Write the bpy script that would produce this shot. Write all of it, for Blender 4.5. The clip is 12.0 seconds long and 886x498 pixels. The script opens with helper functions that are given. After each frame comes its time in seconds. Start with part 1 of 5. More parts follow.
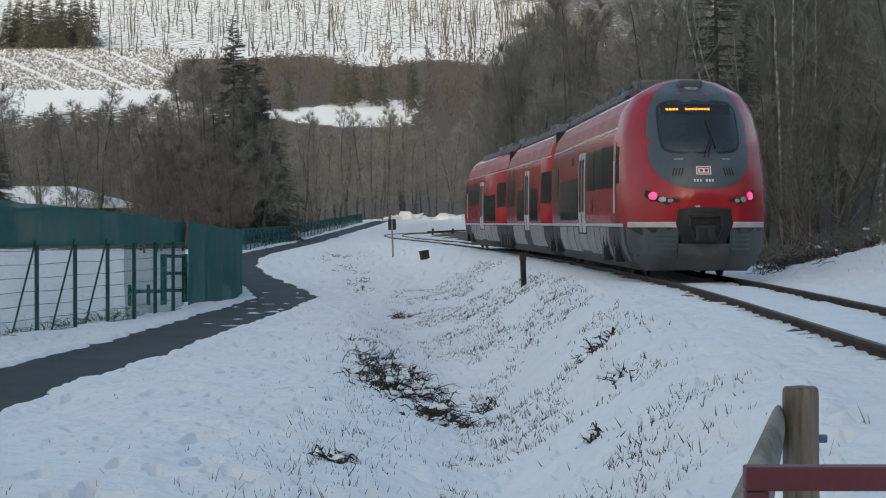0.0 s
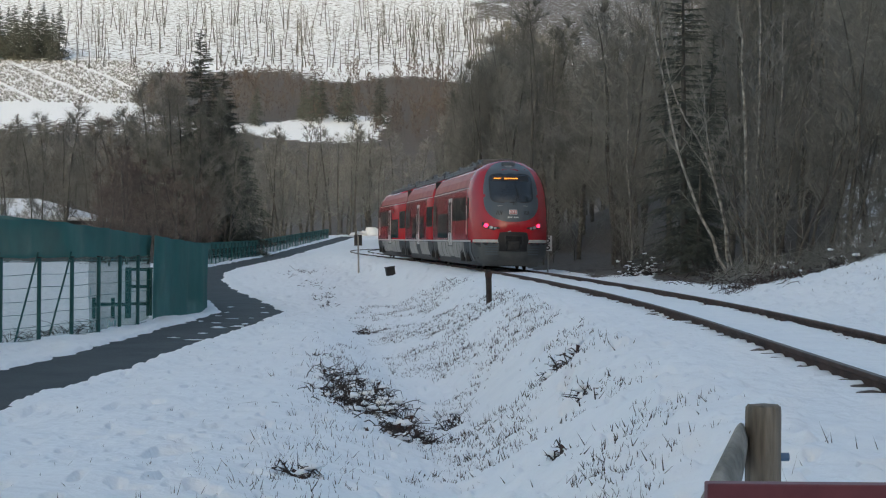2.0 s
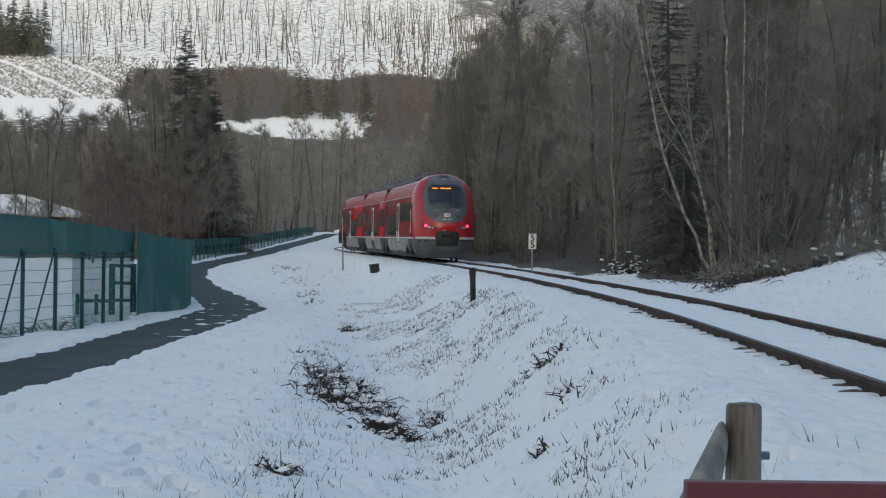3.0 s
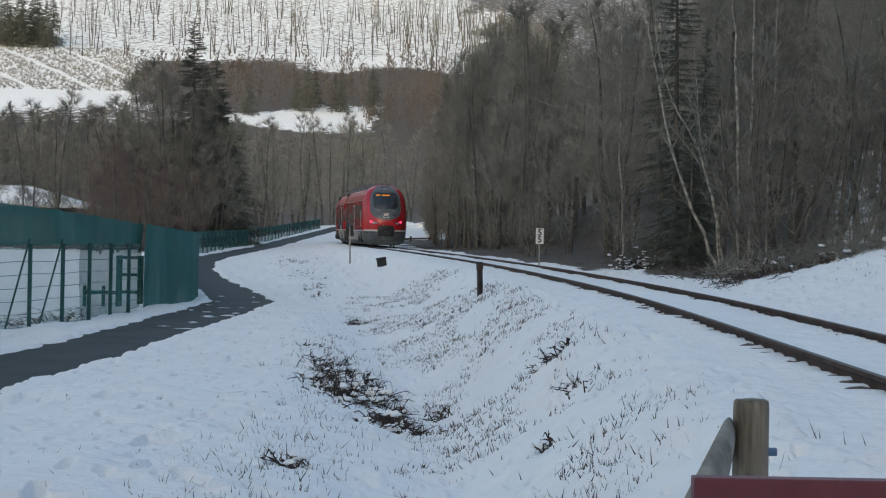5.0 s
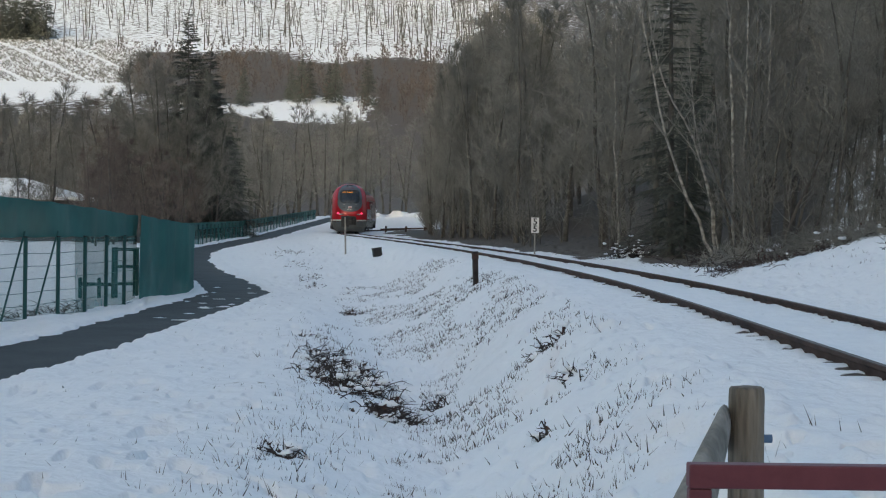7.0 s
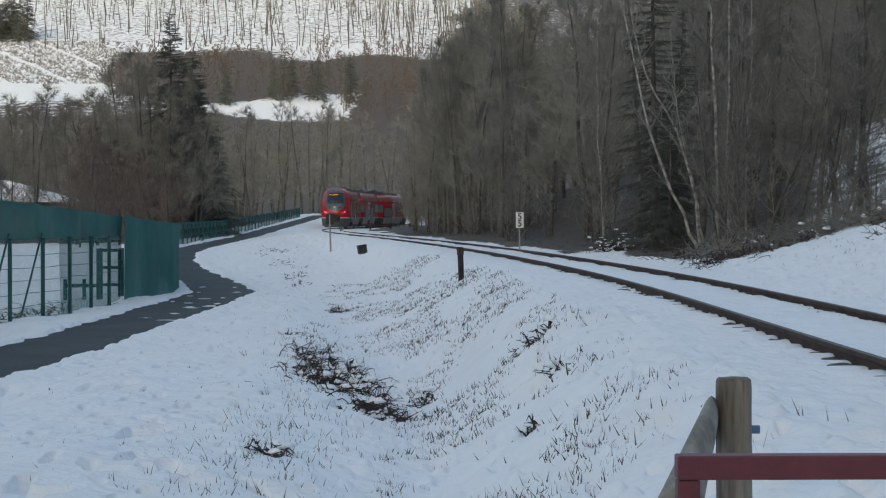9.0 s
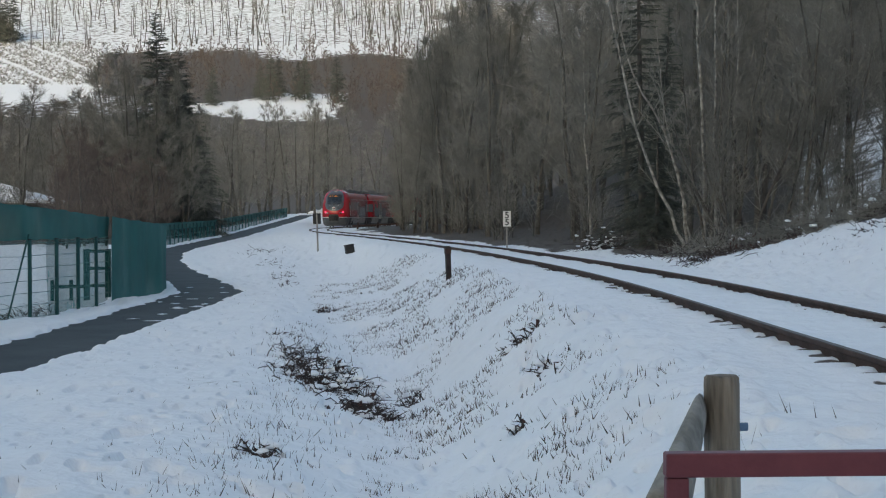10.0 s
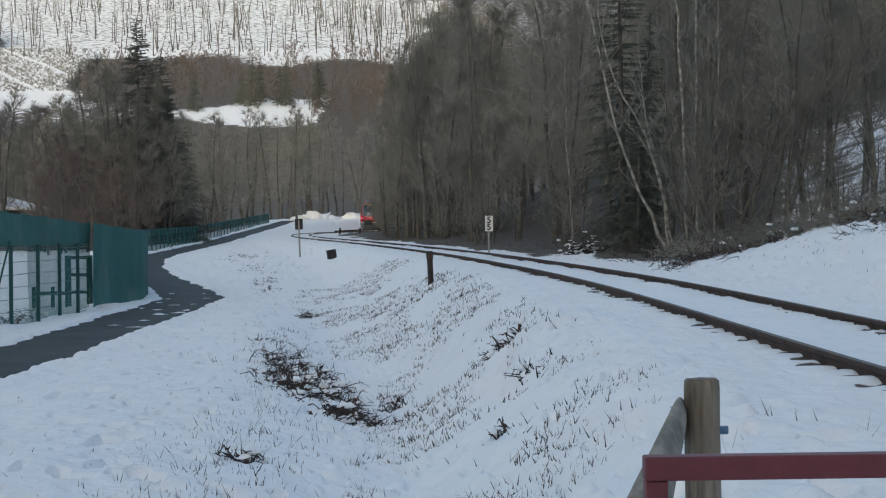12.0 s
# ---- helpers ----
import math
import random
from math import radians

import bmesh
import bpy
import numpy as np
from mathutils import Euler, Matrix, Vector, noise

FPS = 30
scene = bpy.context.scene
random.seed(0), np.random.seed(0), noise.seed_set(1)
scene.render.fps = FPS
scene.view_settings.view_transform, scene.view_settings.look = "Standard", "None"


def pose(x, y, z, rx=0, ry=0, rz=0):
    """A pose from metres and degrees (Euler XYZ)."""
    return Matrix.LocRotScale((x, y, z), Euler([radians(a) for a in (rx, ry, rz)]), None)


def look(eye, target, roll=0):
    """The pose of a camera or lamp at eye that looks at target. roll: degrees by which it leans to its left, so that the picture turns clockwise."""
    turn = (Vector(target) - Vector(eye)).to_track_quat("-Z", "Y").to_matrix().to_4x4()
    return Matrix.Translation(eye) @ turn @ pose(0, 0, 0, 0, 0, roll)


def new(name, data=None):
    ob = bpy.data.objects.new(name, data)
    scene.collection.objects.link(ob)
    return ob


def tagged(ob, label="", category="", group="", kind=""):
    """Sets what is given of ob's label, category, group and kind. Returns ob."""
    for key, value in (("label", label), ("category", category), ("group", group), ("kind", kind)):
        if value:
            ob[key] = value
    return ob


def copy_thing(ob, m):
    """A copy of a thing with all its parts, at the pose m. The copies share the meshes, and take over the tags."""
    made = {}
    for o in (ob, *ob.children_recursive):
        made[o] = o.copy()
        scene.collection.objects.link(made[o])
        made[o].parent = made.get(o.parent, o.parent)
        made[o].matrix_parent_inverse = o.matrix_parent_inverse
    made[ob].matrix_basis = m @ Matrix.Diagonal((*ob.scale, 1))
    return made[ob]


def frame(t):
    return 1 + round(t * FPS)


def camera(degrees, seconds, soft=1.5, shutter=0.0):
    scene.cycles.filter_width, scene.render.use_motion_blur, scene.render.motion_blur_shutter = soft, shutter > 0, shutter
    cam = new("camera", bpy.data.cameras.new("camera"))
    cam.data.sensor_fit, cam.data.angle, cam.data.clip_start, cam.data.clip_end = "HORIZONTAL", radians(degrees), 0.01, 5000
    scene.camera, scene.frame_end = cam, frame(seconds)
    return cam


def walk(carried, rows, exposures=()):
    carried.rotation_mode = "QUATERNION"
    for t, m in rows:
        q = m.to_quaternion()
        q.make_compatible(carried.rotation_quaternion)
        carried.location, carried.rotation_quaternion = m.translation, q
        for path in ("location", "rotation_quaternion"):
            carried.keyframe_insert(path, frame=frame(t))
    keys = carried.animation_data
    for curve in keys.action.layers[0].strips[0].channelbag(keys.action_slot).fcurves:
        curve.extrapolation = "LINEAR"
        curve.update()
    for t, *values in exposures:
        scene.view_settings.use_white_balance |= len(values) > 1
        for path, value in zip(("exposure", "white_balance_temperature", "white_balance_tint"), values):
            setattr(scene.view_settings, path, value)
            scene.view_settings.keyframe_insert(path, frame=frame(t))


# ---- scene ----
cam = camera(26.0, 12.0, soft=1.15)
walk(cam, [
    (0.0, pose(0.000, 0.000, 1.040, 89.224, -0.000, -0.000)),
    (0.5, pose(0.001, 0.014, 1.036, 89.465, -0.300, -0.035)),
    (1.0, pose(0.003, 0.004, 1.037, 89.658, -0.541, -0.207)),
    (1.5, pose(0.005, -0.004, 1.037, 89.730, -0.622, -0.523)),
    (2.0, pose(0.005, 0.010, 1.033, 89.725, -0.624, -1.007)),
    (2.5, pose(0.011, -0.007, 1.035, 89.700, -0.643, -1.405)),
    (4.5, pose(0.010, -0.006, 1.035, 89.517, -1.362, -1.201)),
    (5.0, pose(0.009, 0.006, 1.033, 89.479, -1.261, -1.253)),
    (5.5, pose(0.007, 0.014, 1.031, 89.417, -1.043, -1.414)),
    (6.0, pose(0.009, 0.016, 1.031, 89.333, -0.997, -1.438)),
    (6.5, pose(0.010, 0.006, 1.032, 89.262, -1.083, -1.388)),
    (7.0, pose(0.011, 0.001, 1.031, 89.179, -0.906, -1.391)),
    (9.0, pose(0.012, 0.009, 1.029, 89.066, -0.053, -1.849)),
    (9.5, pose(0.013, 0.004, 1.030, 89.036, 0.099, -2.031)),
    (10.0, pose(0.011, 0.008, 1.029, 89.039, 0.228, -2.232)),
    (10.5, pose(0.014, 0.019, 1.028, 89.060, 0.366, -2.462)),
    (11.0, pose(0.015, 0.014, 1.027, 89.080, 0.444, -2.620)),
    (11.5, pose(0.017, 0.017, 1.029, 89.146, 0.528, -2.743)),
    (12.0, pose(0.019, 0.007, 1.028, 89.185, 0.463, -2.764)),
], exposures=[(0.0, 0.98, 6680, 4), (12.0, 0.98, 6680, 4)])

# world: pale winter sky; the low sun behind the left shoulder clears the ridge added behind and lights the far hillside
world = bpy.data.worlds.new("world")
scene.world = world
world.use_nodes = True
wn = world.node_tree
sky = wn.nodes.new("ShaderNodeTexSky")
sky.sky_type = "NISHITA"
sky.sun_disc = False
sky.sun_elevation = radians(15)
sky.sun_rotation = radians(195)
sky.air_density, sky.dust_density, sky.ozone_density = 1.0, 3.5, 1.0
wn.links.new(sky.outputs[0], wn.nodes["Background"].inputs[0])
wn.nodes["Background"].inputs[1].default_value = 0.15
sun = new("sun", bpy.data.lights.new("sun", "SUN"))
sun.data.energy, sun.data.angle, sun.data.color = 0.26, radians(3), (1.0, 0.85, 0.66)
sun.matrix_basis = look((-23.3, -90, 24.9), (0, 0, 0))

# ---------------------------------------------------------------- materials


def material(name, dark, light, scale=4.0, rough=0.7, metal=0.0, bump=0.0, fine=40.0, spec=0.4, emit=0.0, per_object=0.0, grain=None):
    """Two tones mixed by coarse and fine noise, with a fine bump."""
    m = bpy.data.materials.new(name)
    m.use_nodes = True
    n, l = m.node_tree.nodes, m.node_tree.links
    b = n["Principled BSDF"]
    tc = n.new("ShaderNodeTexCoord")
    n1, n2 = n.new("ShaderNodeTexNoise"), n.new("ShaderNodeTexNoise")
    n1.inputs["Scale"].default_value, n2.inputs["Scale"].default_value = scale, fine
    n1.inputs["Detail"].default_value, n2.inputs["Detail"].default_value = 4, 3
    where = tc.outputs["Object"]
    if grain:
        mp = n.new("ShaderNodeMapping")
        mp.inputs["Scale"].default_value = grain
        l.new(where, mp.inputs["Vector"])
        where = mp.outputs[0]
    l.new(where, n1.inputs["Vector"])
    l.new(where, n2.inputs["Vector"])
    add = n.new("ShaderNodeMath")
    add.operation = "MULTIPLY_ADD"
    add.inputs[1].default_value = 0.4
    l.new(n2.outputs["Fac"], add.inputs[0])
    l.new(n1.outputs["Fac"], add.inputs[2])
    ramp = n.new("ShaderNodeValToRGB")
    ramp.color_ramp.elements[0].position, ramp.color_ramp.elements[1].position = 0.5, 0.9
    ramp.color_ramp.elements[0].color, ramp.color_ramp.elements[1].color = (*dark, 1), (*light, 1)
    l.new(add.outputs[0], ramp.inputs[0])
    colour = ramp.outputs[0]
    if per_object:
        info = n.new("ShaderNodeObjectInfo")
        hsv = n.new("ShaderNodeHueSaturation")
        rng = n.new("ShaderNodeMapRange")
        rng.inputs["To Min"].default_value, rng.inputs["To Max"].default_value = 1 - per_object, 1 + per_object
        l.new(info.outputs["Random"], rng.inputs["Value"])
        l.new(rng.outputs[0], hsv.inputs["Value"])
        l.new(colour, hsv.inputs["Color"])
        colour = hsv.outputs[0]
    l.new(colour, b.inputs["Base Color"])
    b.inputs["Roughness"].default_value, b.inputs["Metallic"].default_value = rough, metal
    b.inputs["Specular IOR Level"].default_value = spec
    if emit:
        l.new(colour, b.inputs["Emission Color"])
        b.inputs["Emission Strength"].default_value = emit
    if bump:
        bp = n.new("ShaderNodeBump")
        bp.inputs["Strength"].default_value, bp.inputs["Distance"].default_value = bump, 0.02
        l.new(n2.outputs["Fac"], bp.inputs["Height"])
        l.new(bp.outputs[0], b.inputs["Normal"])
    return m


SNOW = material("snow", (0.76, 0.79, 0.83), (0.86, 0.88, 0.90), 1.2, 0.65, bump=0.35, fine=14)
ASPHALT = material("asphalt", (0.022, 0.024, 0.027), (0.046, 0.049, 0.053), 0.8, 0.7, bump=0.3, fine=60, spec=0.25)
RAIL = material("rail_steel", (0.040, 0.024, 0.020), (0.082, 0.050, 0.041), 3, 0.8, 0.0, 0.2, spec=0.2)
RAILTOP = material("rail_head", (0.055, 0.042, 0.037), (0.11, 0.088, 0.078), 3, 0.6, 0.3, 0.05)
SLEEPER = material("sleeper_wood", (0.018, 0.014, 0.014), (0.050, 0.040, 0.038), 5, 0.9, bump=0.4)
RED = material("train_red", (0.32, 0.010, 0.018), (0.41, 0.017, 0.026), 0.9, 0.24, bump=0.02, spec=0.5)
ROOFRED = material("train_roof_red", (0.28, 0.045, 0.042), (0.40, 0.11, 0.09), 1.1, 0.5, bump=0.05)
MASK = material("train_grey", (0.062, 0.078, 0.092), (0.09, 0.106, 0.122), 1.2, 0.38, bump=0.02)
SKIRT = material("skirt_grey", (0.05, 0.057, 0.06), (0.10, 0.104, 0.104), 1.5, 0.55, bump=0.05)
PALE = material("pale_grey_panel", (0.20, 0.188, 0.172), (0.34, 0.32, 0.295), 1.6, 0.55, bump=0.05)
WHITE = material("white_stripe", (0.42, 0.41, 0.38), (0.58, 0.57, 0.54), 2, 0.5)
BLACK = material("black_rubber", (0.010, 0.010, 0.011), (0.028, 0.027, 0.027), 4, 0.6, bump=0.1)
GLASS = material("dark_glass", (0.012, 0.016, 0.020), (0.030, 0.036, 0.042), 0.7, 0.08, spec=0.7)
ROOFGEAR = material("roof_equipment", (0.05, 0.05, 0.052), (0.20, 0.20, 0.20), 2.5, 0.6, 0.2, 0.1)
TAIL = material("tail_light", (1.0, 0.015, 0.07), (1.0, 0.05, 0.12), 3, 0.3, emit=2.6)
LENS = material("lamp_lens", (0.30, 0.30, 0.31), (0.55, 0.55, 0.56), 9, 0.15)
AMBER = material("amber_display", (1.0, 0.24, 0.02), (1.0, 0.36, 0.04), 9, 0.5, emit=1.0)
GREEN = material("fence_green", (0.010, 0.060, 0.062), (0.020, 0.095, 0.092), 3, 0.55, bump=0.05)
POSTWOOD = material("weathered_post", (0.085, 0.072, 0.056), (0.27, 0.235, 0.19), 14, 0.85, bump=0.8, fine=60, grain=(1, 1, 0.10))
LOGWOOD = material("weathered_log", (0.14, 0.125, 0.10), (0.34, 0.305, 0.26), 10, 0.85, bump=0.8, fine=45, grain=(1, 0.10, 1))
REDPAINT = material("red_painted_steel", (0.108, 0.026, 0.036), (0.15, 0.040, 0.050), 4, 0.55, bump=0.15)
BARK = material("bark", (0.065, 0.061, 0.054), (0.135, 0.127, 0.114), 2.0, 0.9, bump=0.4, fine=12, per_object=0.25)
TWIG = material("twigs", (0.150, 0.148, 0.133), (0.262, 0.257, 0.230), 0.5, 0.9, fine=6, per_object=0.25)
REDTWIG = material("reddish_twigs", (0.108, 0.090, 0.080), (0.172, 0.142, 0.127), 0.5, 0.9, fine=6, per_object=0.25)
NEEDLE = material("spruce_needles", (0.080, 0.088, 0.076), (0.130, 0.140, 0.122), 1.2, 0.95, fine=8, spec=0.1, per_object=0.2)
BIRCH = material("birch_bark", (0.09, 0.085, 0.075), (0.42, 0.40, 0.36), 5.5, 0.75, bump=0.3, fine=9)
GRASS = material("dry_grass", (0.036, 0.027, 0.024), (0.110, 0.082, 0.066), 2, 0.9)
DEADBRUSH = material("dead_brush", (0.026, 0.020, 0.019), (0.062, 0.047, 0.042), 3, 0.9)
LEAF = material("withered_leaf", (0.045, 0.022, 0.018), (0.095, 0.045, 0.034), 3, 0.8)
SIGNWHITE = material("sign_white", (0.66, 0.66, 0.64), (0.78, 0.78, 0.76), 3, 0.5)
BLUE = material("blue_plastic", (0.06, 0.12, 0.22), (0.09, 0.17, 0.30), 3, 0.4)
CONCRETE = material("wall_plaster", (0.30, 0.29, 0.27), (0.42, 0.40, 0.38), 1, 0.9, bump=0.2)


def net_material(name, cover):
    """Woven green screen: threads cover that share of it."""
    m = material(name, (0.010, 0.115, 0.108), (0.020, 0.165, 0.152), 0.35, 0.7, fine=3)
    n, l = m.node_tree.nodes, m.node_tree.links
    tr, mx = n.new("ShaderNodeBsdfTransparent"), n.new("ShaderNodeMixShader")
    tc, ns, rg = n.new("ShaderNodeTexCoord"), n.new("ShaderNodeTexNoise"), n.new("ShaderNodeMapRange")
    ns.inputs["Scale"].default_value = 0.6
    l.new(tc.outputs["Object"], ns.inputs["Vector"])
    rg.inputs["From Min"].default_value, rg.inputs["From Max"].default_value = 0.3, 0.7
    rg.inputs["To Min"].default_value, rg.inputs["To Max"].default_value = cover - 0.04, cover + 0.04
    l.new(ns.outputs["Fac"], rg.inputs["Value"])
    l.new(rg.outputs[0], mx.inputs[0])
    l.new(tr.outputs[0], mx.inputs[1])
    l.new(n["Principled BSDF"].outputs[0], mx.inputs[2])
    l.new(mx.outputs[0], n["Material Output"].inputs["Surface"])
    return m


NET_DENSE, NET_THIN = net_material("screen_dense", 0.90), net_material("screen_thin", 0.64)
NET_FINE = net_material("screen_fine", 0.32)
NET_CORNER = net_material("screen_corner", 0.97)


def ground_material():
    """Snow, with leaf litter, scrub and some painted shade where the ground's mask lets them through."""
    m = bpy.data.materials.new("snowy_ground")
    m.use_nodes = True
    n, l = m.node_tree.nodes, m.node_tree.links
    b = n["Principled BSDF"]
    tc, at = n.new("ShaderNodeTexCoord"), n.new("ShaderNodeAttribute")
    at.attribute_name = "litter_shade"
    def noise_at(scale, detail=5):
        q = n.new("ShaderNodeTexNoise")
        q.inputs["Scale"].default_value, q.inputs["Detail"].default_value = scale, detail
        l.new(tc.outputs["Object"], q.inputs["Vector"])
        return q
    patch, grain, lump = noise_at(0.55), noise_at(9.0), noise_at(2.2)
    s = n.new("ShaderNodeMath"); s.operation = "ADD"
    l.new(patch.outputs["Fac"], s.inputs[0]); l.new(at.outputs["Fac"], s.inputs[1])
    s2 = n.new("ShaderNodeMath"); s2.operation = "MULTIPLY_ADD"; s2.inputs[1].default_value = 0.35
    l.new(grain.outputs["Fac"], s2.inputs[0]); l.new(s.outputs[0], s2.inputs[2])
    r = n.new("ShaderNodeValToRGB")
    r.color_ramp.elements[0].position, r.color_ramp.elements[1].position = 0.92, 1.0
    l.new(s2.outputs[0], r.inputs[0])
    snow, soil, mix = n.new("ShaderNodeValToRGB"), n.new("ShaderNodeValToRGB"), n.new("ShaderNodeMix")
    snow.color_ramp.elements[0].color, snow.color_ramp.elements[1].color = (0.74, 0.77, 0.81, 1), (0.86, 0.88, 0.90, 1)
    soil.color_ramp.elements[0].color, soil.color_ramp.elements[1].color = (0.045, 0.038, 0.032, 1), (0.125, 0.104, 0.086, 1)
    l.new(lump.outputs["Fac"], snow.inputs[0]); l.new(grain.outputs["Fac"], soil.inputs[0])
    mix.data_type = "RGBA"
    l.new(r.outputs[0], mix.inputs["Factor"]); l.new(snow.outputs[0], mix.inputs["A"]); l.new(soil.outputs[0], mix.inputs["B"])
    l.new(mix.outputs["Result"], b.inputs["Base Color"])
    b.inputs["Roughness"].default_value = 0.7
    b.inputs["Specular IOR Level"].default_value = 0.25
    bp, bp2 = n.new("ShaderNodeBump"), n.new("ShaderNodeBump")
    bp.inputs["Strength"].default_value, bp.inputs["Distance"].default_value = 0.6, 0.05
    bp2.inputs["Strength"].default_value, bp2.inputs["Distance"].default_value = 0.6, 0.13
    l.new(grain.outputs["Fac"], bp.inputs["Height"]); l.new(lump.outputs["Fac"], bp2.inputs["Height"])
    l.new(bp2.outputs[0], bp.inputs["Normal"]); l.new(bp.outputs[0], b.inputs["Normal"])
    return m


GROUND = ground_material()

# ---------------------------------------------------------------- mesh helpers


def mesh_object(name, verts, faces, mat, parent=None, label="", smooth=True):
    me = bpy.data.meshes.new(name)
    me.from_pydata([tuple(map(float, v)) for v in verts], [], [tuple(map(int, f)) for f in faces])
    if mat:
        me.materials.append(mat)
    if smooth:
        me.polygons.foreach_set("use_smooth", [True] * len(me.polygons))
    ob = new(name, me)
    ob.parent = parent
    return tagged(ob, label=label)


def part(name, bm, mat, parent=None, label="", smooth=False):
    me = bpy.data.meshes.new(name)
    bm.normal_update()
    bm.to_mesh(me)
    bm.free()
    me.materials.append(mat)
    if smooth:
        me.polygons.foreach_set("use_smooth", [True] * len(me.polygons))
    ob = new(name, me)
    ob.parent = parent
    return tagged(ob, label=label)


def box(bm, x0, x1, y0, y1, z0, z1, bevel=0.0, m=None):
    r = bmesh.ops.create_cube(bm, size=1.0)
    vs = r["verts"]
    for v in vs:
        v.co = Vector(((x0 + x1) / 2 + v.co.x * (x1 - x0), (y0 + y1) / 2 + v.co.y * (y1 - y0), (z0 + z1) / 2 + v.co.z * (z1 - z0)))
        if m:
            v.co = m @ v.co
    if bevel:
        es = list({e for v in vs for e in v.link_edges})
        bmesh.ops.bevel(bm, geom=es, offset=bevel, segments=2, profile=0.5, affect="EDGES")
    return bm


def tube(bm, pts, radii, sides=6, caps=True):
    rings = []
    for i, p in enumerate(pts):
        p = Vector(p)
        d = (Vector(pts[min(i + 1, len(pts) - 1)]) - Vector(pts[max(i - 1, 0)])).normalized()
        a = d.orthogonal().normalized()
        c = d.cross(a)
        r = radii[i] if hasattr(radii, "__len__") else radii
        rings.append([bm.verts.new(p + r * (math.cos(t) * a + math.sin(t) * c)) for t in [2 * math.pi * k / sides for k in range(sides)]])
    for q, w in zip(rings, rings[1:]):
        for k in range(sides):
            bm.faces.new((q[k], q[(k + 1) % sides], w[(k + 1) % sides], w[k]))
    if caps:
        bm.faces.new(rings[0][::-1])
        bm.faces.new(rings[-1])
    return bm


def smoothstep(a, b, x):
    t = np.clip((np.asarray(x, float) - a) / (b - a), 0, 1)
    return t * t * (3 - 2 * t)


LAT = np.random.RandomState(5).rand(256, 256)


def vnoise(x, y):
    """Smooth value noise on the unit lattice, 0 to 1."""
    x, y = np.asarray(x, float), np.asarray(y, float)
    i, j = np.floor(x).astype(int), np.floor(y).astype(int)
    f, g = x - i, y - j
    f, g = f * f * (3 - 2 * f), g * g * (3 - 2 * g)
    a, b = LAT[i % 256, j % 256], LAT[(i + 1) % 256, j % 256]
    c, d = LAT[i % 256, (j + 1) % 256], LAT[(i + 1) % 256, (j + 1) % 256]
    return (a * (1 - f) + b * f) * (1 - g) + (c * (1 - f) + d * f) * g


# ---------------------------------------------------------------- plan: track, path, ground


def spline(points, step=0.5, smooth=33):
    """Centripetal-free Catmull-Rom line through the points, evened out; gives arc length, places, tangents."""
    c, out = np.array(points, float), []
    for i in range(1, len(c) - 2):
        p0, p1, p2, p3 = c[i - 1:i + 3]
        for a in np.linspace(0, 1, 40, endpoint=False):
            out.append(0.5 * (2 * p1 + (p2 - p0) * a + (2 * p0 - 5 * p1 + 4 * p2 - p3) * a * a + (3 * p1 - p0 - 3 * p2 + p3) * a ** 3))
    def even(d):
        s = np.r_[0, np.cumsum(np.linalg.norm(np.diff(d, axis=0), axis=1))]
        q = np.arange(0, s[-1], step)
        return q, np.stack([np.interp(q, s, d[:, k]) for k in range(d.shape[1])], 1)
    d = even(np.array(out))[1]
    if smooth:
        w, k = smooth // 2, np.hanning(smooth)
        e = d.copy()
        for i in range(d.shape[1]):
            e[w:-w, i] = np.convolve(d[:, i], k / k.sum(), "valid")
        d = e[2:-2]
    s, d = even(d)
    tan = np.gradient(d[:, :2], axis=0)
    tan /= np.linalg.norm(tan, axis=1)[:, None]
    return s, d, tan


TRACK_POINTS = [(x, 1.49 * y) for x, y in [(3.2, -40), (3.6, -20), (4.15, 0), (4.5, 11), (4.76, 18), (4.79, 24), (4.55, 30.6), (3.95, 40), (2.75, 52), (1.4, 63),
                (-0.3, 75), (-2.4, 89), (-3.85, 103), (-4.35, 115), (-3.9, 127), (-2.2, 139), (1.5, 152), (7, 165), (16, 180), (30, 197), (50, 215), (80, 235)]]
TS, TP, TT = spline(TRACK_POINTS)
TS = TS - np.interp(0, TP[:120, 1], TS[:120])
TN = np.stack([-TT[:, 1], TT[:, 0]], 1)


def on_track(s, u=0.0):
    """Place on the track at arc length s, u metres to the left."""
    return np.array([np.interp(s, TS, TP[:, 0] + u * TN[:, 0]), np.interp(s, TS, TP[:, 1] + u * TN[:, 1])])


def track_x(y):
    return np.interp(np.minimum(y, 252), TP[:, 1], TP[:, 0])


def track_u(x, y):
    slope = np.interp(np.minimum(y, 252), TP[:, 1], TT[:, 0] / TT[:, 1])
    return (track_x(y) - x) / np.sqrt(1 + slope * slope)


# path: right-hand edge and level, the line runs up the middle
PATH_EDGE = [(-7.2, -8), (-6.7, 6), (-6.2, 18), (-5.46, 30.2), (-5.2, 34.2), (-4.91, 40), (-4.55, 48.6), (-4.25, 56.2), (-4.2, 61.3), (-4.95, 67), (-6.2, 74),
             (-7.7, 82), (-9.1, 92), (-9.75, 104), (-9.8, 125), (-9.6, 149), (-8.8, 172), (-7.94, 193), (-7.2, 213), (-6.9, 224), (-6.6, 240), (-6.3, 260)]
PW = 1.0
PS, PP, PT = spline([(x - 0.84, y) for x, y in PATH_EDGE], 0.25, 17)


